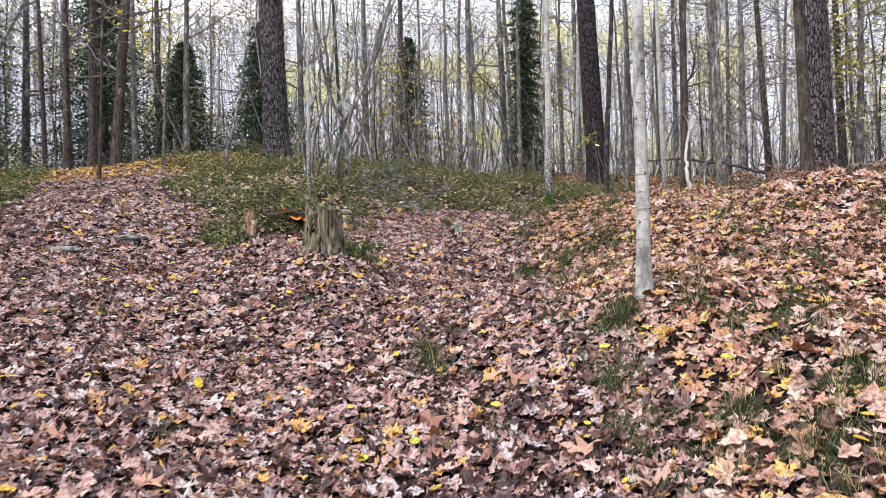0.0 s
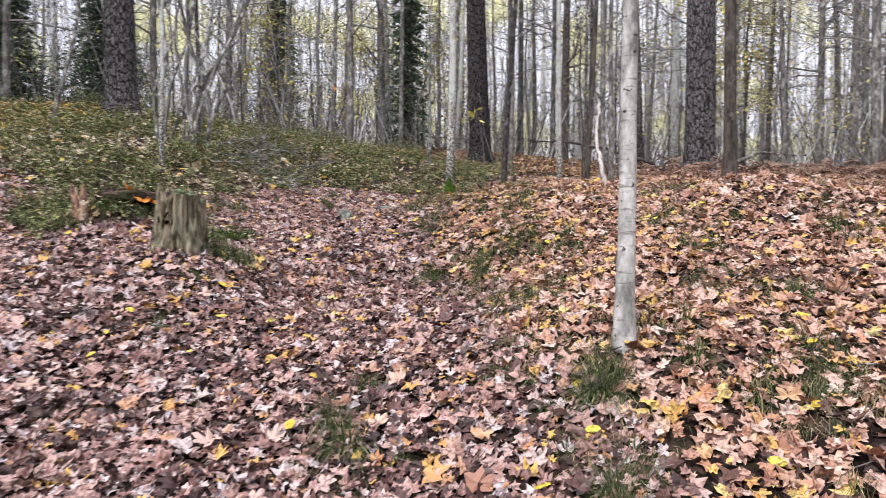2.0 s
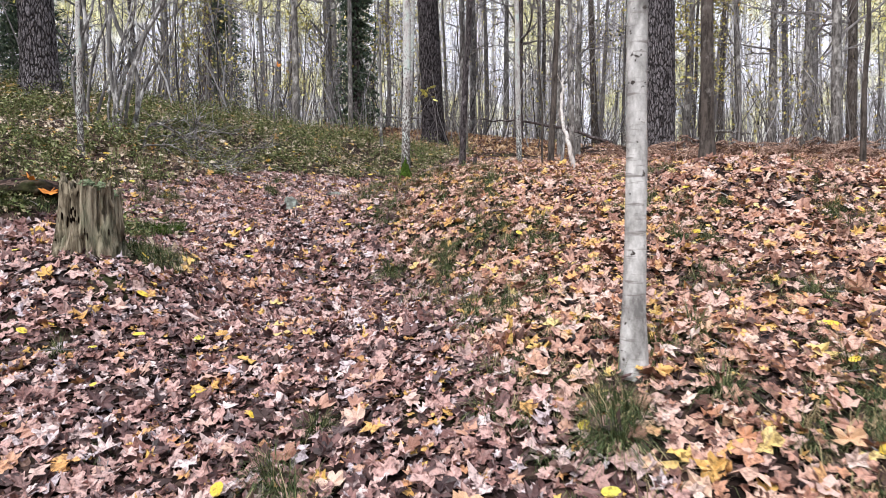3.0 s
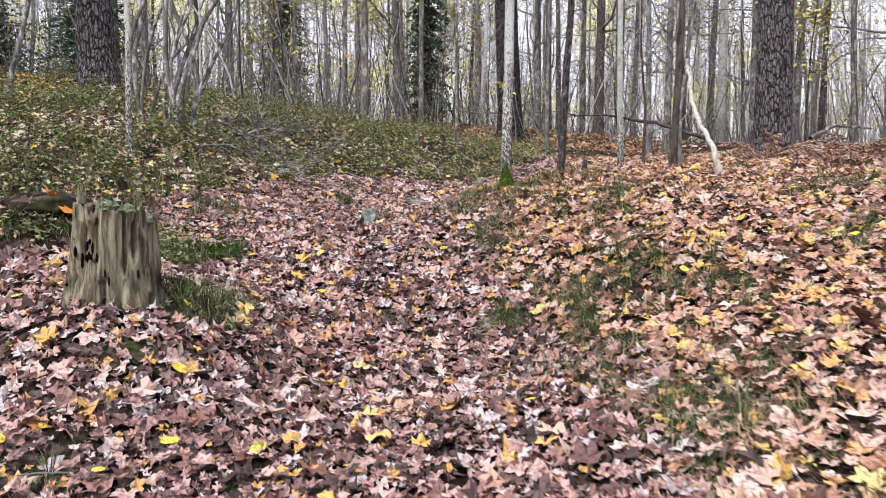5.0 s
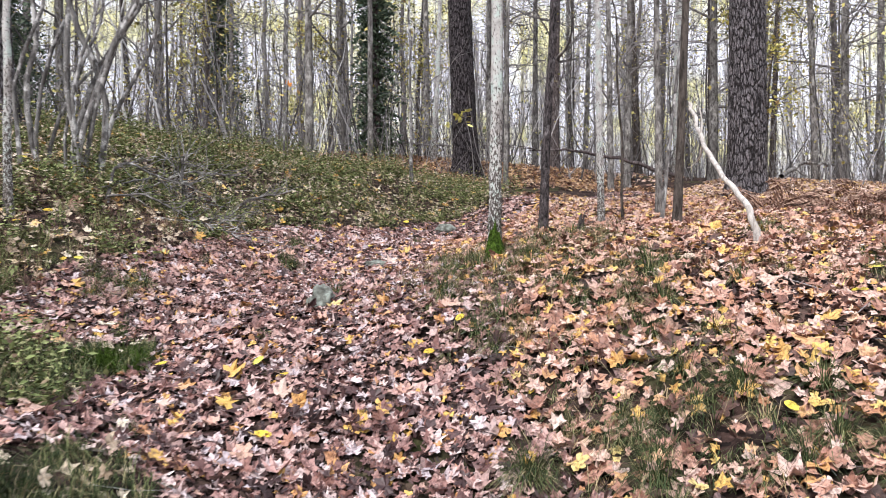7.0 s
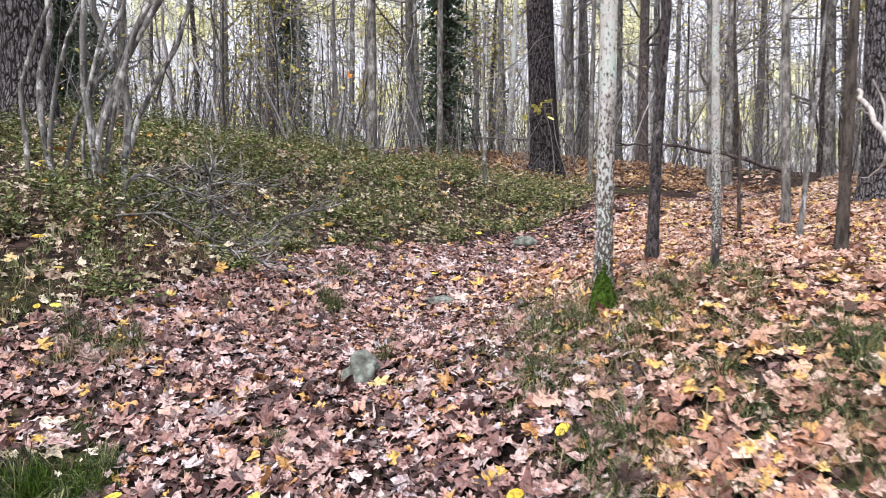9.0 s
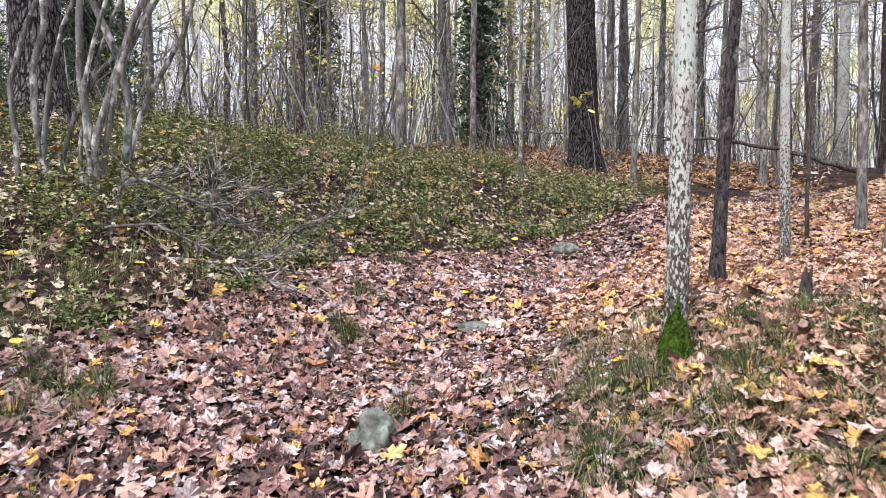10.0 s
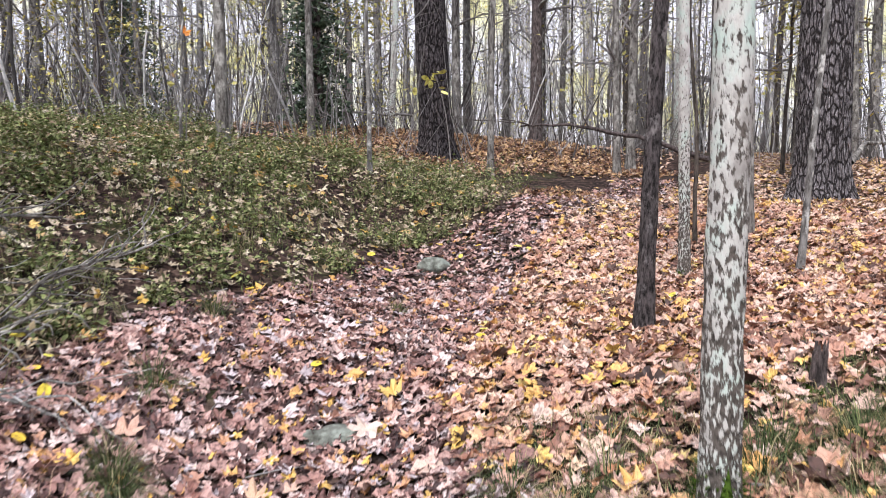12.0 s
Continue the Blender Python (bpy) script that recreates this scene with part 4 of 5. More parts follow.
dead_branch("dead_branch", [(3.21, 8.68, float(height(3.21, 8.68)) - 0.02), (3.19, 8.75, 2.68), (3.33, 9.16, 2.86), (3.54, 9.74, 3.21), (3.88, 10.4, 3.66), (3.92, 10.5, 3.76)],
            0.026, 0.014, WHITE_WOOD, "bleached white dead limb leaning over the leafy bank", 51, spurs=3, spur=0.4)
dead_branch("fallen_limb", on_ground((8.6, 17.6, 0.35), (7.4, 17.9, 0.75), (6.3, 18.3, 0.95), (5.6, 18.7, 0.85)), 0.05, 0.012, DARK, "dark fallen limb propped above the leaves", 52, spurs=7, spur=1.4)
dead_branch("fallen_limb", on_ground((9.8, 15.9, 0.3), (11.0, 16.6, 0.5), (12.6, 17.4, 0.4)), 0.05, 0.02, GREY, "grey fallen limb lying behind the pine", 53, spurs=4, spur=1.0)
dead_branch("fallen_limb", on_ground((4.9, 22.5, 0.5), (3.2, 22.3, 0.45), (1.6, 22.0, 0.3)), 0.03, 0.012, TWIG, "thin pale fallen limb below the spruce", 54, spurs=5, spur=0.8)


def brush_pile():
    """Dead brushwood: arching grey limbs with many side twigs."""
    rng = np.random.default_rng(55)
    rows = [[(-1.55, 11.6, 0.0), (-1.5, 11.65, 0.35), (-1.35, 11.7, 0.42), (-1.1, 11.75, 0.34), (-0.8, 11.85, 0.36)],
            [(-1.5, 11.35, 0.12), (-1.2, 11.4, 0.2), (-0.8, 11.5, 0.05), (-0.3, 11.7, 0.12)],
            [(-0.9, 11.9, 0.02), (-0.92, 11.85, 0.45), (-0.9, 11.8, 0.6)],
            [(-0.6, 11.6, 0.0), (-0.3, 11.9, 0.3), (0.15, 12.2, 0.42)],
            [(-1.1, 11.3, 0.02), (-0.7, 11.2, 0.1), (-0.2, 11.15, 0.02)],
            [(-1.4, 12.1, 0.05), (-0.9, 12.2, 0.45), (-0.3, 12.3, 0.5)],
            [(-1.7, 11.8, 0.05), (-1.2, 12.0, 0.3), (-0.7, 12.1, 0.15)]]
    for n, row in enumerate(rows):
        dead_branch("brushwood_limb", on_ground(*row), 0.019 if n == 0 else 0.012, 0.007, SMOOTH if n % 2 == 0 else GREY, "dry grey brushwood limb lying in the shrubs", 56 + n, 6, 26, 0.55)


brush_pile()


# ---- ground cover ----
def grass_tuft(seed, blades, length, mat, name):
    """A drooping tuft of grass: hair-thin bent blades."""
    rng = np.random.default_rng(seed)
    a = rng.uniform(0, 2 * np.pi, blades)
    ln = length * rng.uniform(0.45, 1.25, blades)
    out = rng.uniform(0.15, 1.0, blades) ** 0.7
    w = 0.0012 * rng.uniform(0.7, 1.5, blades)
    u = np.array([0, 0.45, 1.0])
    r = out[:, None] * ln[:, None] * u ** 1.2 * 0.8 + 0.05 * rng.random(blades)[:, None]
    z = ln[:, None] * (u * (1.0 - 0.4 * out[:, None]) - 0.85 * out[:, None] * u ** 2.1)
    b = a[:, None] + rng.normal(0, 0.25, (blades, 1)) * u
    c = np.stack([np.cos(b) * r, np.sin(b) * r, z], -1)
    side = np.stack([-np.sin(a), np.cos(a), np.zeros(blades)], 1)[:, None] * (w[:, None] * np.array([1, 0.9, 0.15]))[..., None]
    v = np.stack([c - side, c + side], 2).reshape(blades, 6, 3)
    q = np.array([(0, 1, 3, 2), (2, 3, 5, 4)])
    me = np_mesh(name, v.reshape(-1, 3), quads=(q[None] + (np.arange(blades) * 6)[:, None, None]).reshape(-1, 4))
    me.materials.append(mat)
    return me


GRASS_MESHES = [grass_tuft(s, 260, 0.26, GRASS, "grass_tuft") for s in (1, 2, 3, 4)]
STRAW_MESHES = [grass_tuft(s, 70, 0.22, STRAW, "dry_grass_tuft") for s in (5, 6)]


def tufts():
    rng = np.random.default_rng(21)
    big = [(1.28, 2.84),(1.4, 2.51),(0.9, 3.45),(-0.02, 4.15),(1.1, 4.11),(1.71, 2.89),(1.22, 6.77),(0.9, 7.32),(1.64, 7.22),(1.02, 5.58),(-1.28, 9.68),(0.08, 10.73),(1.28, 10.09),(0.97, 8.81),(1.32, 6.96),(0.9, 7.36),(-0.03, 4.3),(1.17, 4.02)]
    more = [(1.78,7.75), (2.0,7.58), (1.39,7.07), (0.96,7.35), (2.06,6.94), (1.05,8.15), (1.29,2.88), (1.43,2.55), (0.9,3.51), (1.86,2.9), (1.07,3.93), (1.52,4.0), (1.11,9.3), (1.26,9.33), (0.97,8.89), (1.62,8.49), (1.63,8.28), (0.36,9.65), (0.05,10.79), (-1.3,9.88), (0.03,10.88), (0.16,11.44), (1.62,10.05), (1.69,12.84), (0.45,12.36), (2.04,9.76), (1.03,3.94), (0.72,4.35), (-0.08,4.37), (0.1,4.64), (1.99,6.53), (1.71,7.41)]
    spots = [(1.05, 3.55), (1.9, 3.1), (2.3, 3.0), (2.7, 3.2), (1.6, 3.7), (0.9, 2.9), (1.5, 4.4), (1.75, 4.5), (-0.05, 3.9), (0.2, 4.0), (2.05, 2.55),
             (-1.1, 5.7), (-0.5, 5.6), (1.9, 6.7), (2.3, 6.6), (1.55, 6.3), (1.3, 7.0), (1.5, 8.9), (1.3, 9.2), (1.65, 9.1), (1.2, 9.6), (-1.15, 9.85), (-1.35, 10.0), (-1.0, 9.9),
             (0.3, 9.55), (-0.2, 10.4), (0.0, 11.0), (-1.0, 9.2), (1.9, 9.3), (2.1, 8.6), (2.5, 8.0), (2.0, 8.0), (3.0, 4.4), (2.6, 5.0), (3.3, 3.6), (1.0, 8.3)]
    while len(spots) < 190:
        x, y = rng.uniform(0.8, 6.0), rng.uniform(1.5, 10.2)
        if x > path_x(y) + 0.8 and clumpy(x, y) < -0.25:
            spots.append((x, y))
    while len(spots) < 214:
        x, y = rng.uniform(-2.5, 0.6), rng.uniform(2.5, 12)
        spots.append((x, y))
    spots += [(-1.6, 7.6), (-1.85, 7.55), (-1.7, 7.85), (-2.0, 7.8), (-1.45, 7.7), (-0.85, 6.95), (-0.8, 7.2), (-0.9, 7.45)]
    while len(spots) < 250:
        x, y = rng.uniform(1.0, 2.4), rng.uniform(8.3, 10.0)
        spots.append((x, y))
    while len(spots) < 296:
        spots.append((rng.uniform(1.1, 3.3), rng.uniform(7.4, 9.7)))
    spots += big + more
    for n, (x, y) in enumerate(spots):
        dry = 36 <= n < 296 and (n % 4 == 0 or n > 234)
        me = (STRAW_MESHES if dry else GRASS_MESHES)[n % (2 if dry else 4)]
        k = rng.uniform(0.6, 1.15) if x > 0.7 else rng.uniform(0.35, 0.7)
        if (x < -0.9 and 9.7 < y < 10.1) or n >= 296:
            k = rng.uniform(0.8, 1.2)
        ob = new("dry_grass_tuft" if dry else "grass_tuft", me)
        ob.matrix_world = pose(x, y, float(height(x, y)) - 0.005, 0, 0, rng.uniform(0, 360)) @ Matrix.Diagonal((k, k, k, 1))
        tagged(ob, "dry straw-coloured grass tuft among fallen leaves" if dry else "drooping dark green grass tuft among fallen leaves", "grass", "grass tufts on the bank")


tufts()


def grass_carpet(name, x, y, rng, length, blades, upright, mat, label):
    """Thin drooping blades in loose tufts at x, y, as one object."""
    n = len(x)
    who = np.repeat(np.arange(n), blades)
    m = len(who)
    px, py = x[who] + rng.normal(0, 0.024, m), y[who] + rng.normal(0, 0.024, m)
    foot = np.stack([px, py, height(px, py) - 0.005], 1)
    sweep = rng.uniform(0, 2 * np.pi, n)
    a = sweep[who] + rng.normal(0, 1.1, m)
    ln = (length * rng.uniform(0.6, 1.3, n))[who] * rng.uniform(0.4, 1.2, m)
    out = rng.uniform(0.25, 1.15, m) * (1 - 0.6 * upright)
    o = np.stack([np.cos(a), np.sin(a), np.zeros(m)], 1)
    up = np.array([0, 0, 1.0])
    mid = foot + ln[:, None] * (o * (out * 0.35)[:, None] + up * (0.5 - 0.2 * out)[:, None])
    tip = foot + ln[:, None] * (o * (out * 0.95)[:, None] + up * (0.85 - 0.85 * out)[:, None])
    w = np.stack([-np.sin(a), np.cos(a), np.zeros(m)], 1) * (0.0013 * rng.uniform(0.7, 1.5, m))[:, None]
    v = np.stack([foot - w, foot + w, mid + w, mid - w, tip], 1).reshape(-1, 3)
    k = (np.arange(m) * 5)[:, None]
    me = np_mesh(name, v, tris=k + np.array([3, 2, 4]), quads=k + np.array([0, 1, 2, 3]))
    tagged(part(name, me, mat), label, "grass", kind="stuff")


def carpets():
    rng = np.random.default_rng(27)
    # the bank: green and bleached grass between the leaves, thickest along the path's edge
    x, y = rng.uniform(0.6, 4.5, 9000), rng.uniform(1.5, 10.6, 9000)
    d = x - path_x(y) - 0.8
    k = (d > -0.1) & (rng.random(len(x)) < 0.35 * np.exp(-d / 0.7) + 0.55 * (clumpy(x, y) < -0.35))
    x, y = x[k][:1300], y[k][:1300]
    half = rng.random(len(x)) < 0.55
    grass_carpet("bank_grass", x[half], y[half], rng, 0.16, 34, -0.1, GRASS, "drooping green grass between the leaves of the bank")
    grass_carpet("dry_bank_grass", x[~half], y[~half], rng, 0.15, 22, -0.15, STRAW, "thin bleached grass between the leaves of the bank")
    # round the foot of the mossy birch
    x, y = 1.5 + rng.normal(0, 0.42, 240), 9.15 + rng.normal(0, 0.45, 240)
    grass_carpet("bank_grass", x[:110], y[:110], rng, 0.19, 30, -0.1, GRASS, "green grass round the foot of the mossy birch")
    grass_carpet("dry_bank_grass", x[110:], y[110:], rng, 0.17, 22, -0.2, STRAW, "bleached grass round the foot of the mossy birch")
    # turf behind and beside the stump
    x, y = rng.uniform(-3.0, -0.4, 2400), rng.uniform(6.3, 9.4, 2400)
    k = shrub_zone(x, y) & (np.hypot(x + 1.17, y - 6.72) > 0.27)
    x, y = x[k][:380], y[k][:380]
    grass_carpet("turf_grass", x, y, rng, 0.22, 32, 0.1, GRASS, "lush green grass on the turf round the stump")
    x, y = -0.98 + rng.normal(0, 0.09, 16), 8.7 + rng.normal(0, 0.08, 16)
    grass_carpet("green_tussock", x, y, rng, 0.17, 70, 0.2, MOSS, "dark green tussock at the edge of the path")
    # dead stalks at the edge of the shrubs
    x, y = rng.uniform(-2.4, 0.1, 330), rng.uniform(9.3, 11.9, 330)
    grass_carpet("dead_stalks", x, y, rng, 0.2, 12, -0.1, BRACKEN, "thin brown dead stalks at the edge of the shrubs")
    # grass among the shrubs
    x, y = rng.uniform(-5, 3.5, 3000), rng.uniform(9.5, 18.5, 3000)
    k = shrub_zone(x, y) & (clumpy(x * 0.6, y * 0.6) > -0.3)
    x, y = x[k][:1000], y[k][:1000]
    grass_carpet("shrub_grass", x, y, rng, 0.27, 24, 0.4, SHRUB, "upright green grass among the bilberry shrubs")


carpets()


def bilberry():
    """Low green shrubs: many short stems with small leaves, as one carpet."""
    rng = np.random.default_rng(22)
    n = 2700
    cx, cy = rng.uniform(-9, 4.5, n), rng.uniform(6, 19.0, n)
    keep = shrub_zone(cx, cy) & (clumpy(cx * 0.75, cy * 0.75) + rng.normal(0, 0.35, n) > -0.55)
    cx, cy = cx[keep], cy[keep]
    near = np.clip(1.5 - np.abs(cy - 12.5) / 9, 0.35, 1.1)
    per = (rng.uniform(8, 30, len(cx)) * near).astype(int)
    big = 0.45 + 1.35 * rng.random(len(cx)) ** 1.6
    who = np.repeat(np.arange(len(cx)), per)[:12500]
    n = len(who)
    x, y = cx[who] + rng.normal(0, 0.11, n) * big[who], cy[who] + rng.normal(0, 0.11, n) * big[who]
    z = height(x, y)
    h = rng.uniform(0.1, 0.28, n) * big[who] * (1.0 + 0.45 * np.sin(1.7 * x + 0.6 * y) * np.sin(1.3 * y - 0.9 * x))
    s = Soup()
    # stems
    a, lean = rng.uniform(0, 2 * np.pi, n), rng.uniform(0, 0.5, n)
    tip = np.stack([x + np.cos(a) * lean * h, y + np.sin(a) * lean * h, z + h], 1)
    foot = np.stack([x, y, z - 0.01], 1)
    b = rng.uniform(0, 2 * np.pi, n)
    w = np.stack([np.cos(b), np.sin(b), np.zeros(n)], 1) * 0.0022
    s.add(np.stack([foot - w, foot + w, tip], 1).reshape(-1, 3), np.arange(3 * n).reshape(-1, 3))
    # leaves
    m = 14
    u = rng.uniform(0.25, 1.05, (n, m))
    c = foot[:, None] + (tip - foot)[:, None] * u[..., None] + rng.normal(0, 0.035, (n, m, 3)) * np.array([1, 1, 0.6])
    c = c.reshape(-1, 3)
    k = len(c)
    R = turns(k, rng, 0.7)
    sz = rng.uniform(0.009, 0.028, k)
    d = np.array([(0, -1, 0), (0.5, 0, 0.1), (0, 1, 0), (-0.5, 0, 0.1)])
    v = np.einsum("nij,kj->nki", R, d) * sz[:, None, None] + c[:, None]
    s.add(v.reshape(-1, 3), q=np.arange(4 * k).reshape(-1, 4))
    ob = part("bilberry_shrubs", s.mesh("bilberry_shrubs"), SHRUB)
    tagged(ob, "carpet of low green bilberry shrubs with fallen leaves", "shrub", kind="stuff")


bilberry()


LEAF_PALE = leaf_material("pale_leaves", [(0.0, (0.28, 0.20, 0.14)), (0.3, (0.52, 0.42, 0.31)), (0.65, (0.68, 0.58, 0.44)), (0.85, (0.74, 0.68, 0.54)), (1.0, (0.68, 0.46, 0.20))])
LEAF_GOLD = leaf_material("golden_leaves", [(0.0, (0.30, 0.15, 0.05)), (0.4, (0.62, 0.38, 0.09)), (0.75, (0.72, 0.50, 0.12)), (1.0, (0.66, 0.46, 0.28))])


def litter():
    rng = np.random.default_rng(23)
    full, plain = leaf_templates(True, rng, 14), leaf_templates(False, rng, 12)
    ovals = [oval_template(rng) for _ in range(4)]
    scraps = [scrap_template(rng) for _ in range(10)]

    def field(n, x0, x1, y0, y1):
        return rng.uniform(x0, x1, n), rng.uniform(y0, y1, n)

    def on_path(x, y):
        off = np.sin(2.1 * y + x) * 0.15
        return (np.abs(x - path_x(y)) < 0.95 + off) | (np.abs(x - fork_x(y)) < 1.2 + off) | ((y < 6.2) & (x < path_x(y)) & (x > fork_x(y)))

    amber = lambda x, y: (x > path_x(y) + 0.7) & (y > 10.6)
    leafy = lambda x, y: (on_path(x, y) | ((x < path_x(y)) & (x > fork_x(y) - 1) & (y < 14))) & ~shrub_zone(x, y)
    # brown leaves of the paths, thick nearby and thinner farther off
    x, y = field(150000, -5.5, 2.5, -0.6, 9.5)
    k = leafy(x, y) & ~amber(x, y)
    k &= on_path(x, y) | (rng.random(len(x)) < 0.92)
    x, y = x[k][:47000], y[k][:47000]
    sz = rng.lognormal(math.log(0.059), 0.40, len(x)).clip(0.026, 0.15)
    strew("path_leaves", full[:7] + plain[:6], x, y, sz, rng, 0.5, LEAF_PINK, (0.0, 0.045), "brown and pinkish fallen maple leaves covering the path")
    x, y = field(68000, -10, 8, 9.5, 18.5)
    k = leafy(x, y) & ~amber(x, y)
    k &= on_path(x, y) | (rng.random(len(x)) < 0.92)
    x, y = x[k], y[k]
    sz = rng.lognormal(math.log(0.062), 0.34, len(x)).clip(0.03, 0.16)
    strew("path_leaves", full[7:] + plain[6:], x, y, sz, rng, 0.4, LEAF_PINK, (0.0, 0.035), "brown fallen leaves on the farther path")
    x, y = field(26000, -3.5, 3.5, 9.5, 13.5)
    k = leafy(x, y) & ~amber(x, y)
    x, y = x[k], y[k]
    sz = rng.lognormal(math.log(0.062), 0.36, len(x)).clip(0.028, 0.15)
    strew("path_leaves", full[:7] + plain[:4], x, y, sz, rng, 0.4, LEAF_PINK, (0.0, 0.04), "pinkish fallen maple leaves where the path bends")
    # tan leaves of the bank
    x, y = field(68000, 0.4, 8, -0.6, 12.5)
    clump = clumpy(x, y)
    k = ~on_path(x, y) & (x > path_x(y)) & ~amber(x, y) & (clump + rng.normal(0, 0.5, len(x)) > -1.0) & (~shrub_zone(x, y) | (rng.random(len(x)) < 0.35))
    x, y = x[k], y[k]
    sz = rng.lognormal(math.log(0.066), 0.38, len(x)).clip(0.028, 0.17)
    strew("bank_leaves", full[:8] + plain[:5], x, y, sz, rng, 0.5, LEAF_TAN, (0.0, 0.06), "tan, orange and yellow fallen maple leaves on the bank")
    # amber leaves under the pines
    x, y = field(76000, 0.5, 15, 10.5, 24)
    k = amber(x, y) & ~shrub_zone(x, y)
    x, y = x[k], y[k]
    sz = rng.lognormal(math.log(0.068), 0.32, len(x)).clip(0.035, 0.15)
    near = (y < 15.5) & (x < 8)
    strew("wood_leaves", plain, x[near], y[near], sz[near], rng, 0.42, LEAF_AMBER, (0.0, 0.05), "amber fallen leaves under the trees")
    strew("wood_leaves", scraps, x[~near], y[~near], sz[~near] * 1.1, rng, 0.42, LEAF_AMBER, (0.0, 0.05), "amber fallen leaves deeper under the trees")
    x, y = field(15000, 1.2, 6.5, 10.3, 14.5)
    k = (x > path_x(y) + 0.6) & ~shrub_zone(x, y)
    x, y = x[k], y[k]
    sz = rng.lognormal(math.log(0.072), 0.34, len(x)).clip(0.035, 0.15)
    strew("wood_leaves", full[:6], x, y, sz, rng, 0.4, LEAF_TAN, (0.01, 0.05), "pinkish and orange maple leaves at the bend of the path")
    # reddish brown leaves between the shrubs and the dark pine
    x, y = field(17000, 2.0, 9.5, 16, 24)
    k = (x < path_x(y) + 0.7) & ~shrub_zone(x, y) & ((x < 5.5) | (y > 19))
    x, y = x[k], y[k]
    strew("wood_leaves", plain, x, y, rng.lognormal(math.log(0.08), 0.3, len(x)).clip(0.04, 0.15), rng, 0.5, LEAF_RUST, (0.0, 0.1), "rusty orange fallen leaves round the dark pine")
    # the rest of the wood floor
    x, y = field(38000, -18, 18, -5, 32)
    k = ~leafy(x, y) & ~shrub_zone(x, y) & ~(amber(x, y) & (y < 24) & (x < 15)) & ~((x > path_x(y)) & (x < 8) & (y > -0.6) & (y < 12.5))
    x, y = x[k], y[k]
    sz = rng.lognormal(math.log(0.105), 0.3, len(x)).clip(0.05, 0.2)
    strew("wood_leaves", scraps, x, y, sz, rng, 0.4, LEAF_AMBER, (0.0, 0.05), "brown and yellow fallen leaves on the wood floor")
    # leaves caught in the shrubs
    x, y = field(24000, -9, 4.5, 6, 19.3)
    k = shrub_zone(x, y)
    x, y = x[k], y[k]
    sz = rng.lognormal(math.log(0.06), 0.35, len(x)).clip(0.025, 0.15)
    strew("shrub_leaves", plain, x, y, sz, rng, 0.5, LEAF_PALE, (0.0, 0.04), "pale fallen leaves lying under the shrubs")
    k = rng.random(len(x)) < 0.16
    strew("shrub_leaves", full, x[k], y[k] + 0.03, sz[k] * 0.9, rng, 0.6, LEAF_PALE, (0.06, 0.22), "pale fallen leaves caught in the shrubs")
    k = rng.random(len(x)) < 0.05
    strew("shrub_leaves", full, x[k] + 0.02, y[k], sz[k] * 1.2, rng, 0.5, LEAF_GOLD, (0.04, 0.16), "golden maple leaves caught in the shrubs")
    # dark rotting scraps below
    x, y = field(110000, -5.5, 6.5, -0.6, 15)
    k = ~shrub_zone(x, y) & (rng.random(len(x)) < np.where(on_path(x, y), 0.85, 0.75))
    x, y = x[k][:46000], y[k][:46000]
    strew("leaf_scraps", scraps, x, y, rng.uniform(0.035, 0.09, len(x)), rng, 0.6, LEAF_ROT, (-0.004, 0.016), "dark rotting scraps of leaves between the fresh ones")
    # golden leaves where the forking path tops the rise
    x, y = field(3600, -11, -4.2, 13, 19)
    strew("golden_leaves", plain, x, y, rng.uniform(0.06, 0.13, len(x)), rng, 0.45, LEAF_GOLD, (0.0, 0.14), "golden yellow leaves on the crest of the rise")
    # small round yellow leaves
    x, y = field(420, -5, 7, 0, 17)
    strew("yellow_leaves", ovals, x, y, rng.uniform(0.05, 0.1, len(x)), rng, 0.3, LEAF_YELLOW, (0.03, 0.06), "small bright yellow oval leaves on the litter")


litter()


def crumbs():
    """Twigs, straws and scraps between the leaves."""
    rng = np.random.default_rng(24)
    s = Soup()
    for _ in range(900):
        x, y = rng.uniform(-4, 5), rng.uniform(0, 14)
        p = np.array([x, y, float(height(x, y)) + rng.uniform(0.01, 0.04)])
        a = rng.uniform(0, 2 * np.pi)
        ln = rng.uniform(0.05, 0.3)
        q = p + np.array([math.cos(a), math.sin(a), 0]) * ln
        q[2] = float(height(q[0], q[1])) + rng.uniform(0.01, 0.05)
        m = (p + q) / 2 + rng.normal(0, 0.01, 3)
        r = rng.uniform(0.0012, 0.004)
        s.tube([p, m, q], [r, r, r * 0.5], 4, cap=False)
    tagged(part("fallen_twigs", s.mesh("fallen_twigs"), TWIG), "thin fallen twigs lying among the leaves", "twigs", kind="stuff")


crumbs()


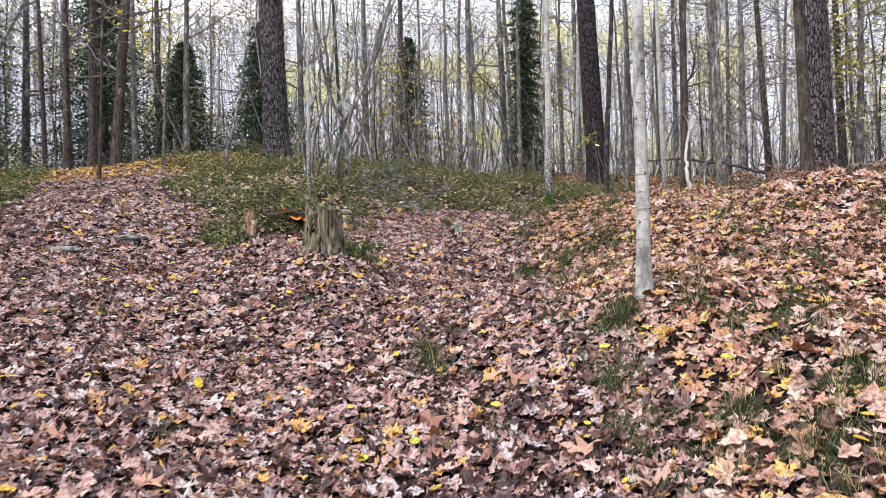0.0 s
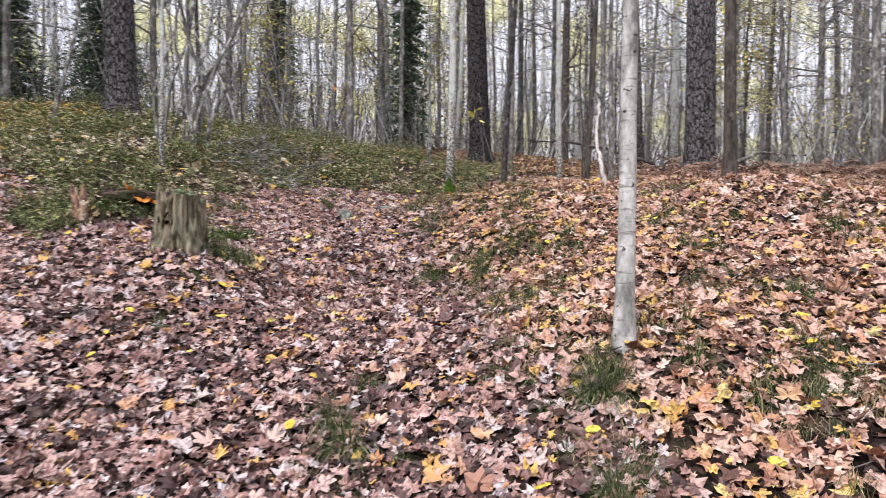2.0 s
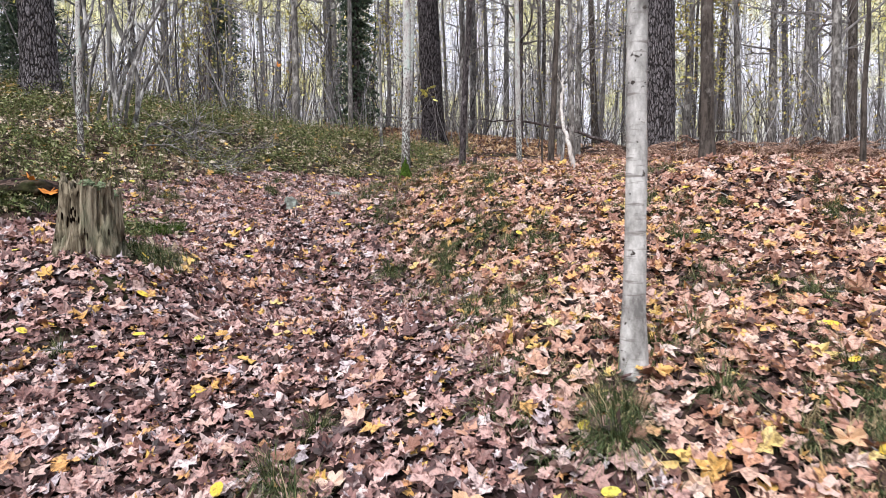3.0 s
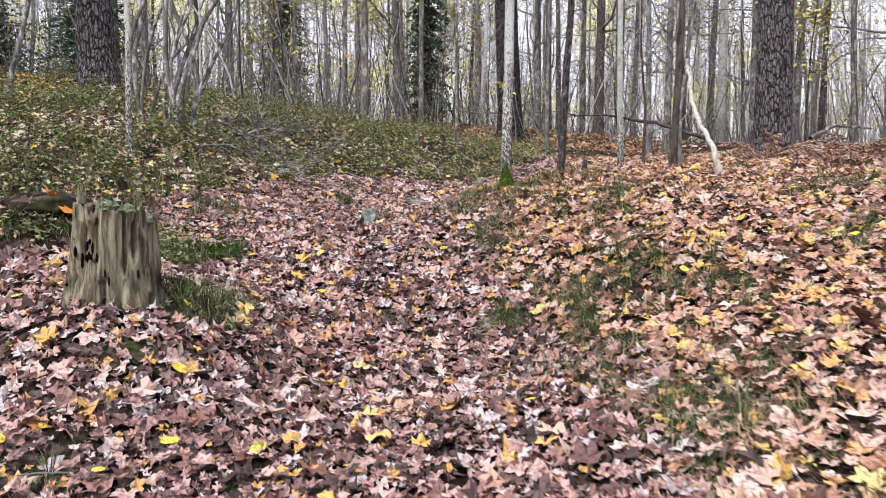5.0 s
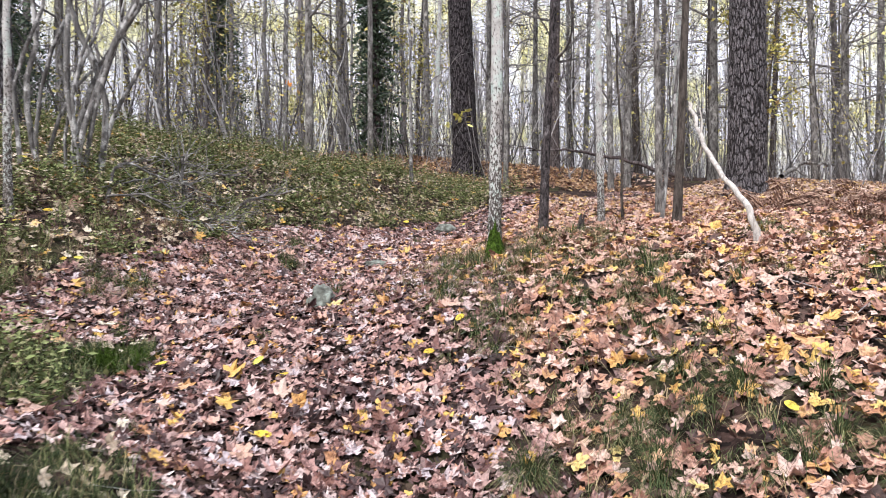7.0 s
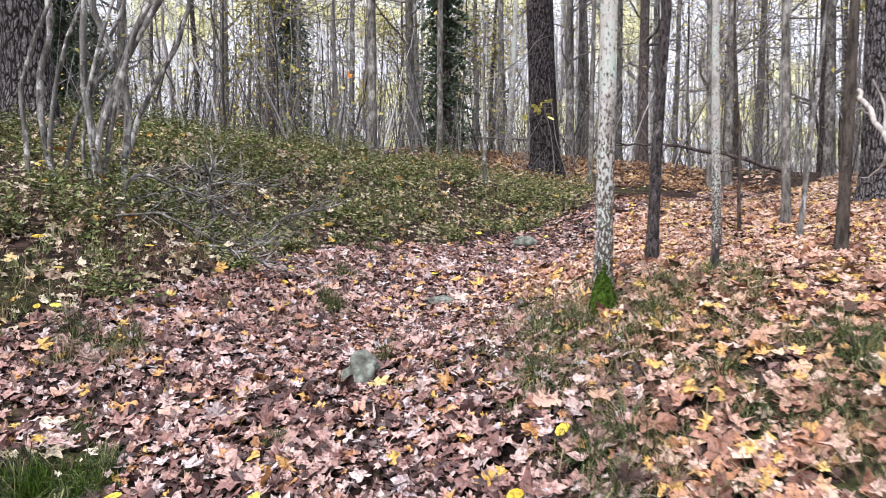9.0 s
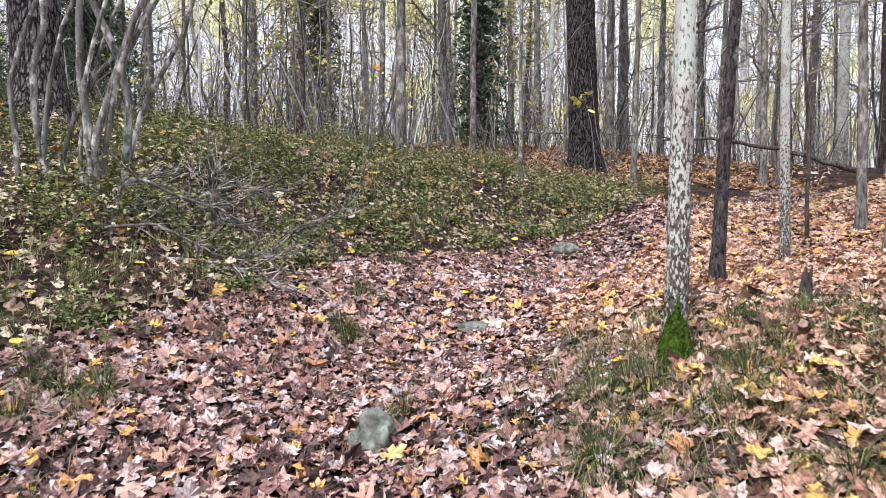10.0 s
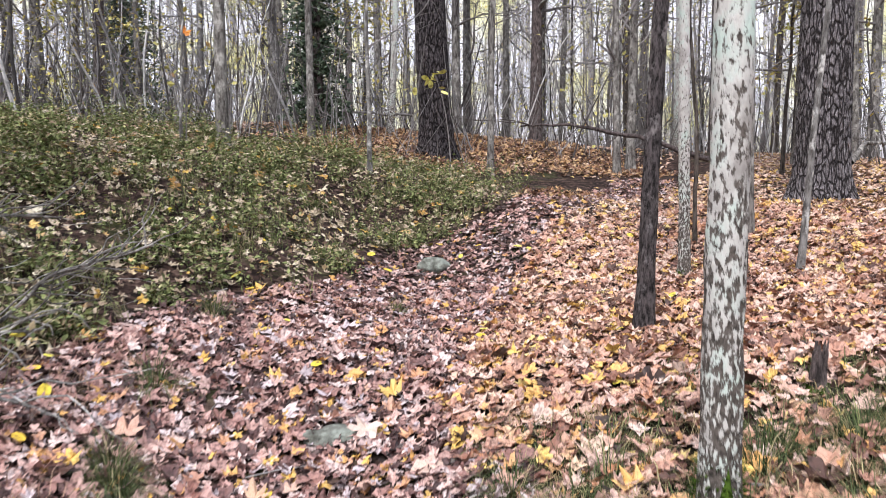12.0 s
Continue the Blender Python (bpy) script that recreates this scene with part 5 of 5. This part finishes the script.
def bracken(seed):
    """Dead bracken: arching fronds with drooping leaflets."""
    rng = np.random.default_rng(seed)
    s = Soup()
    for _ in range(9):
        a = rng.uniform(0, 2 * np.pi)
        c = curve_points((0, 0, 0), (math.cos(a) * 0.7, math.sin(a) * 0.7, 1), rng.uniform(0.5, 0.9), 12, rng, 0.08, -0.13)
        s.tube(c, np.linspace(0.005, 0.0015, 13), 4, cap=False)
        for i in range(3, 13):
            for side in (-1, 1):
                ln = 0.22 * (1 - (i - 3) / 11) + 0.03
                o = np.array([-math.sin(a) * side, math.cos(a) * side, -0.35]) + rng.normal(0, 0.15, 3)
                e = c[i] + o * ln
                for k in range(6):
                    p = c[i] + o * ln * (k + 1) / 6
                    w = 0.05 * ln / 0.22 * (1 - k / 7) + 0.008
                    d = c[i] - c[i - 1]
                    d = d / np.linalg.norm(d)
                    dz = np.array([0, 0, -0.02])
                    s.add([p, p + d * w + dz, p + o * 0.025, p - d * w + dz], [(0, 1, 2), (0, 2, 3)])
    me = s.mesh("bracken")
    me.materials.append(BRACKEN)
    return me


BRACKENS = [bracken(s) for s in (1, 2, 3)]
fern_rng = np.random.default_rng(9)
for n in range(24):
    x, y = fern_rng.uniform(5.2, 9.5), fern_rng.uniform(8.6, 11.4)
    ob = new("bracken", BRACKENS[n % 3])
    k = fern_rng.uniform(0.5, 0.85)
    ob.matrix_world = pose(x, y, float(height(x, y)) - 0.02, 0, 0, fern_rng.uniform(0, 360)) @ Matrix.Diagonal((k, k, k, 1))
    tagged(ob, "collapsed reddish brown dead bracken on the rise", "fern", "bracken on the rise")


# ---- far woods ----
def far_bark_material():
    m, t, b = material("far_bark", 0.9, 0.2)
    o = t.nodes.new("ShaderNodeObjectInfo")
    c = ramp(t, o.outputs["Random"], [(0.0, (0.045, 0.04, 0.04)), (0.35, (0.11, 0.10, 0.098)), (0.65, (0.22, 0.20, 0.20)), (0.88, (0.38, 0.37, 0.37)), (1.0, (0.72, 0.72, 0.72))])
    n = noise_tex(t, coords(t, (1, 1, 0.3)), 9, 5, 0.7)
    t.links.new(mixed(t, 0.85, c, ramp(t, n, [(0.35, (0.4, 0.4, 0.4)), (0.62, (1.25, 1.25, 1.25))]), 'MULTIPLY'), b.inputs["Base Color"])
    bump(t, b, n, 0.6, 0.02)
    return m


FAR_BARK = far_bark_material()


def far_woods():
    rng = np.random.default_rng(33)
    s, tw, tips = Soup(), Soup(), []
    for n in range(640):
        a = rng.uniform(0, 2 * np.pi) if n > 440 else rng.uniform(0.18, 0.82) * np.pi
        d = rng.uniform(24, 75)
        x, y = math.cos(a) * d + 1, math.sin(a) * d + 6
        if y < 21 and abs(x) < 15:
            continue
        r = rng.choice([0.025, 0.035, 0.05, 0.07, 0.12]) * rng.uniform(0.7, 1.2)
        h = 6 + r * 80
        z = float(height(x, y))
        lx, ly = rng.normal(0, 0.035, 2)
        w = np.linspace(0, 1, 9)
        pts = np.column_stack([x + lx * w * h + np.cumsum(rng.normal(0, 0.07, 9)), y + ly * w * h, z - 0.1 + w * h])
        if r > 0.042 and d < 55 and y > 15:
            foot = pts[0].copy()
            one = Soup()
            one.tube(pts - foot, r * (1.1 - 0.9 * w), 7, cap=False)
            ob = part("bare_tree", one.mesh("bare_tree", True), FAR_BARK)
            ob.matrix_world = pose(*foot)
            tagged(ob, "bare grey stem standing deep in the wood" if r < 0.1 else "tall bare grey trunk standing deep in the wood", "tree", "bare trees deep in the wood")
        else:
            s.tube(pts, r * (1.1 - 0.9 * w), 5, cap=False)
        for _ in range(10):
            q = pts[rng.integers(2, 9)]
            b = rng.uniform(0, 2 * np.pi)
            c = curve_points(q, (math.cos(b), math.sin(b), rng.uniform(0.1, 1.0)), rng.uniform(0.8, 3.0), 3, rng, 0.25, 0.05)
            tw.tube(c[::3], [0.013, 0.004], 3, cap=False)
            if n % 3 == 0:
                tips.extend(c[1:])
    # thin undergrowth
    for n in range(1500):
        x, y = rng.uniform(-16, 25), rng.uniform(10, 40)
        if y < 18.5 and x < 11 or y < 20.5 and (3 < x < 11 or x < -5):
            continue
        z = float(height(x, y))
        h = rng.uniform(1.0, 5.5)
        c = curve_points((x, y, z - 0.05), (rng.normal(0, 0.26), rng.normal(0, 0.2), 1), h, 6, rng, 0.11, 0.02)
        s.tube(c, np.linspace(0.006 + 0.004 * h, 0.003, 7), 4, cap=False)
        for _ in range(6):
            c2 = curve_points(c[rng.integers(2, 6)], (rng.normal(0, 0.7), rng.normal(0, 0.7), 1), h * 0.3, 3, rng, 0.15, 0)
            tw.tube(c2[::3], [0.006, 0.002], 3, cap=False)
            if n % 4 == 0:
                tips.extend(c2[1:])
    # whips and dead stalks that blur the wood's foot
    for n in range(2800):
        x, y = rng.uniform(-16, 25), 19 + 20 * rng.random() ** 1.4
        if x > 11:
            y -= 8
        elif y < 21 and x > 5:
            continue
        z = float(height(x, y))
        h = rng.uniform(0.6, 2.6)
        c = curve_points((x, y, z - 0.05), (rng.normal(0, 0.3), rng.normal(0, 0.3), 1), h, 2, rng, 0.12)
        tw.tube(c, [0.008, 0.006, 0.003], 3, cap=False)
    # clouds of small leaves and twigs in the canopy
    P, Q = [], []
    for n in range(1150):
        a = rng.uniform(0.1, 0.9) * np.pi if n < 470 or n > 590 else rng.uniform(0, 2 * np.pi)
        d = rng.uniform(24, 60)
        x, y = math.cos(a) * d + 1, math.sin(a) * d + 6
        if y < 22 and abs(x) < 13:
            continue
        p = np.array([x, y, float(height(x, y)) + d * (rng.uniform(0.03, 0.34) if n < 560 else rng.uniform(0.2, 0.42))])
        (Q if n % 4 == 0 else P).append(p + rng.normal(0, 1, (130, 3)) * np.array([1.5, 1.0, 0.8]) * d / 40)
        for _ in range(8):
            c = curve_points(p + rng.normal(0, 0.5, 3), rng.normal(0, 1, 3) + np.array([0, 0, 0.4]), rng.uniform(1.0, 3.0), 4, rng, 0.25)
            tw.tube(c, np.linspace(0.016, 0.006, 5), 3, cap=False)
    for name, pts, mat, label in (("canopy_leaves", P, LEAF_LIME, "thin yellow-green autumn canopy of the far wood"), ("pine_boughs", Q, PINE_NEEDLE, "dark olive pine boughs high in the far wood")):
        tagged(part(name, scatter_leaves(np.concatenate(pts), rng, 0.11, 1, 0.0, name), mat), label, "foliage", kind="stuff")
    tagged(part("far_stems", s.mesh("far_stems"), FAR_WOOD), "crowd of grey and brown bare stems deep in the wood", "woods", kind="stuff")
    tagged(part("far_twigs", tw.mesh("far_twigs"), TWIG), "tangle of thin bare twigs deep in the wood", "woods", kind="stuff")
    tagged(part("far_foliage", scatter_leaves(tips, rng, 0.1, 3, 0.35, "far_foliage"), LEAF_LIME), "sparse yellow-green autumn leaves in the far wood", "foliage", kind="stuff")


far_woods()


LEAF_LEMON = leaf_material("lemon_leaves", [(0.0, (0.84, 0.80, 0.16)), (1.0, (0.90, 0.88, 0.34))], 0.5, 12)


def yellow_sprig():
    """A bent twig with a dozen hanging yellow leaves, before the dark pine."""
    rng = np.random.default_rng(77)
    base = thing("sapling", 4.3, 18.65)
    s = Soup()
    c = curve_points((0, 0, -0.03), (0.02, 0, 1), 1.75, 8, rng, 0.05)
    s.tube(c, np.linspace(0.012, 0.003, 9), 6)
    part("stem", s.mesh("stem"), TWIG, base)
    v, t = oval_template(rng)
    for _ in range(15):
        p = c[-1] + rng.normal(0, 0.13, 3) * np.array([1, 0.7, 1]) + np.array([0, 0, -0.2])
        R = turns(1, rng, 0.9)[0]
        me = np_mesh("leaf", (v @ R.T) * 0.16 + p, t)
        part("leaf", me, LEAF_LEMON, base, "bright yellow leaf")
    tagged(base, "thin sapling with a few bright yellow leaves", "sapling")


yellow_sprig()


# ---- single leaves that lie on top of the litter ----
def single_leaves():
    rng = np.random.default_rng(29)
    meshes = []
    for v, t in leaf_templates(True, rng, 10):
        me = np_mesh("maple_leaf", v, t)
        me.materials.append(LEAF_OWN)
        meshes.append(me)
    spots = [(-0.04, 3.51, 0.2), (0.66, 2.98, 0.19), (0.44, 3.69, 0.16)]
    while len(spots) < 300:
        x, y = rng.uniform(-1.8, 3.4), rng.uniform(1.6, 11.5)
        if np.hypot(x + 1.17, y - 6.72) > 0.35 and not shrub_zone(x, y):
            spots.append((x, y, float(rng.uniform(0.08, 0.15))))
    P = np.array(spots)
    S = slope_turns(P[:, 0], P[:, 1])
    R = S @ turns(len(P), rng, 0.22)
    Z = height(P[:, 0], P[:, 1])
    for n, (x, y, k) in enumerate(spots):
        ob = new("maple_leaf", meshes[n % 10])
        ob.parent = GROUND
        ob.matrix_world = Matrix.Translation((x, y, Z[n] + 0.045)) @ Matrix(R[n].tolist()).to_4x4() @ Matrix.Diagonal((k, k, k, 1))


single_leaves()


def orange_leaf():
    """The last orange leaf on the forked sapling, with the twig that holds it."""
    rng = np.random.default_rng(78)
    base = thing("orange_leaf_sapling", 0.3, 16.75)
    s = Soup()
    c = np.array([(0, 0, -0.03), (0.02, 0, 0.5), (-0.02, 0.01, 0.95), (0.0, 0.0, 1.32)])
    s.tube(c, [0.008, 0.007, 0.005, 0.002], 6)
    part("stem", s.mesh("stem"), TWIG, base)
    v, t = leaf_templates(True, rng, 1)[0]
    part("leaf", np_mesh("leaf", v @ np.array(Euler((1.2, 0.3, 0.4)).to_matrix()).T * 0.16 + c[-1] + np.array([0.03, 0, 0.0]), t), ORANGE, base, "bright orange maple leaf")
    tagged(base, "thin sapling that holds one orange leaf", "sapling")


ORANGE = leaf_material("orange_leaf", [(0.0, (0.75, 0.28, 0.04)), (1.0, (0.75, 0.28, 0.04))])
orange_leaf()


def orange_leaves():
    """A few big orange leaves on the turf beside the stump."""
    rng = np.random.default_rng(79)
    for (x, y, k), (v, t) in zip([(-1.6, 7.53, 0.16), (-1.71, 7.58, 0.15), (-1.52, 7.6, 0.12)], leaf_templates(True, rng, 3)):
        ob = part("orange_maple_leaf", np_mesh("orange_maple_leaf", v, t), ORANGE)
        ob.matrix_world = pose(x, y, float(height(x, y)) + 0.11, 28, 12, rng.uniform(0, 360)) @ Matrix.Diagonal((k, k, k, 1))
        tagged(ob, "big orange maple leaf lying on turf", "leaf")


orange_leaves()
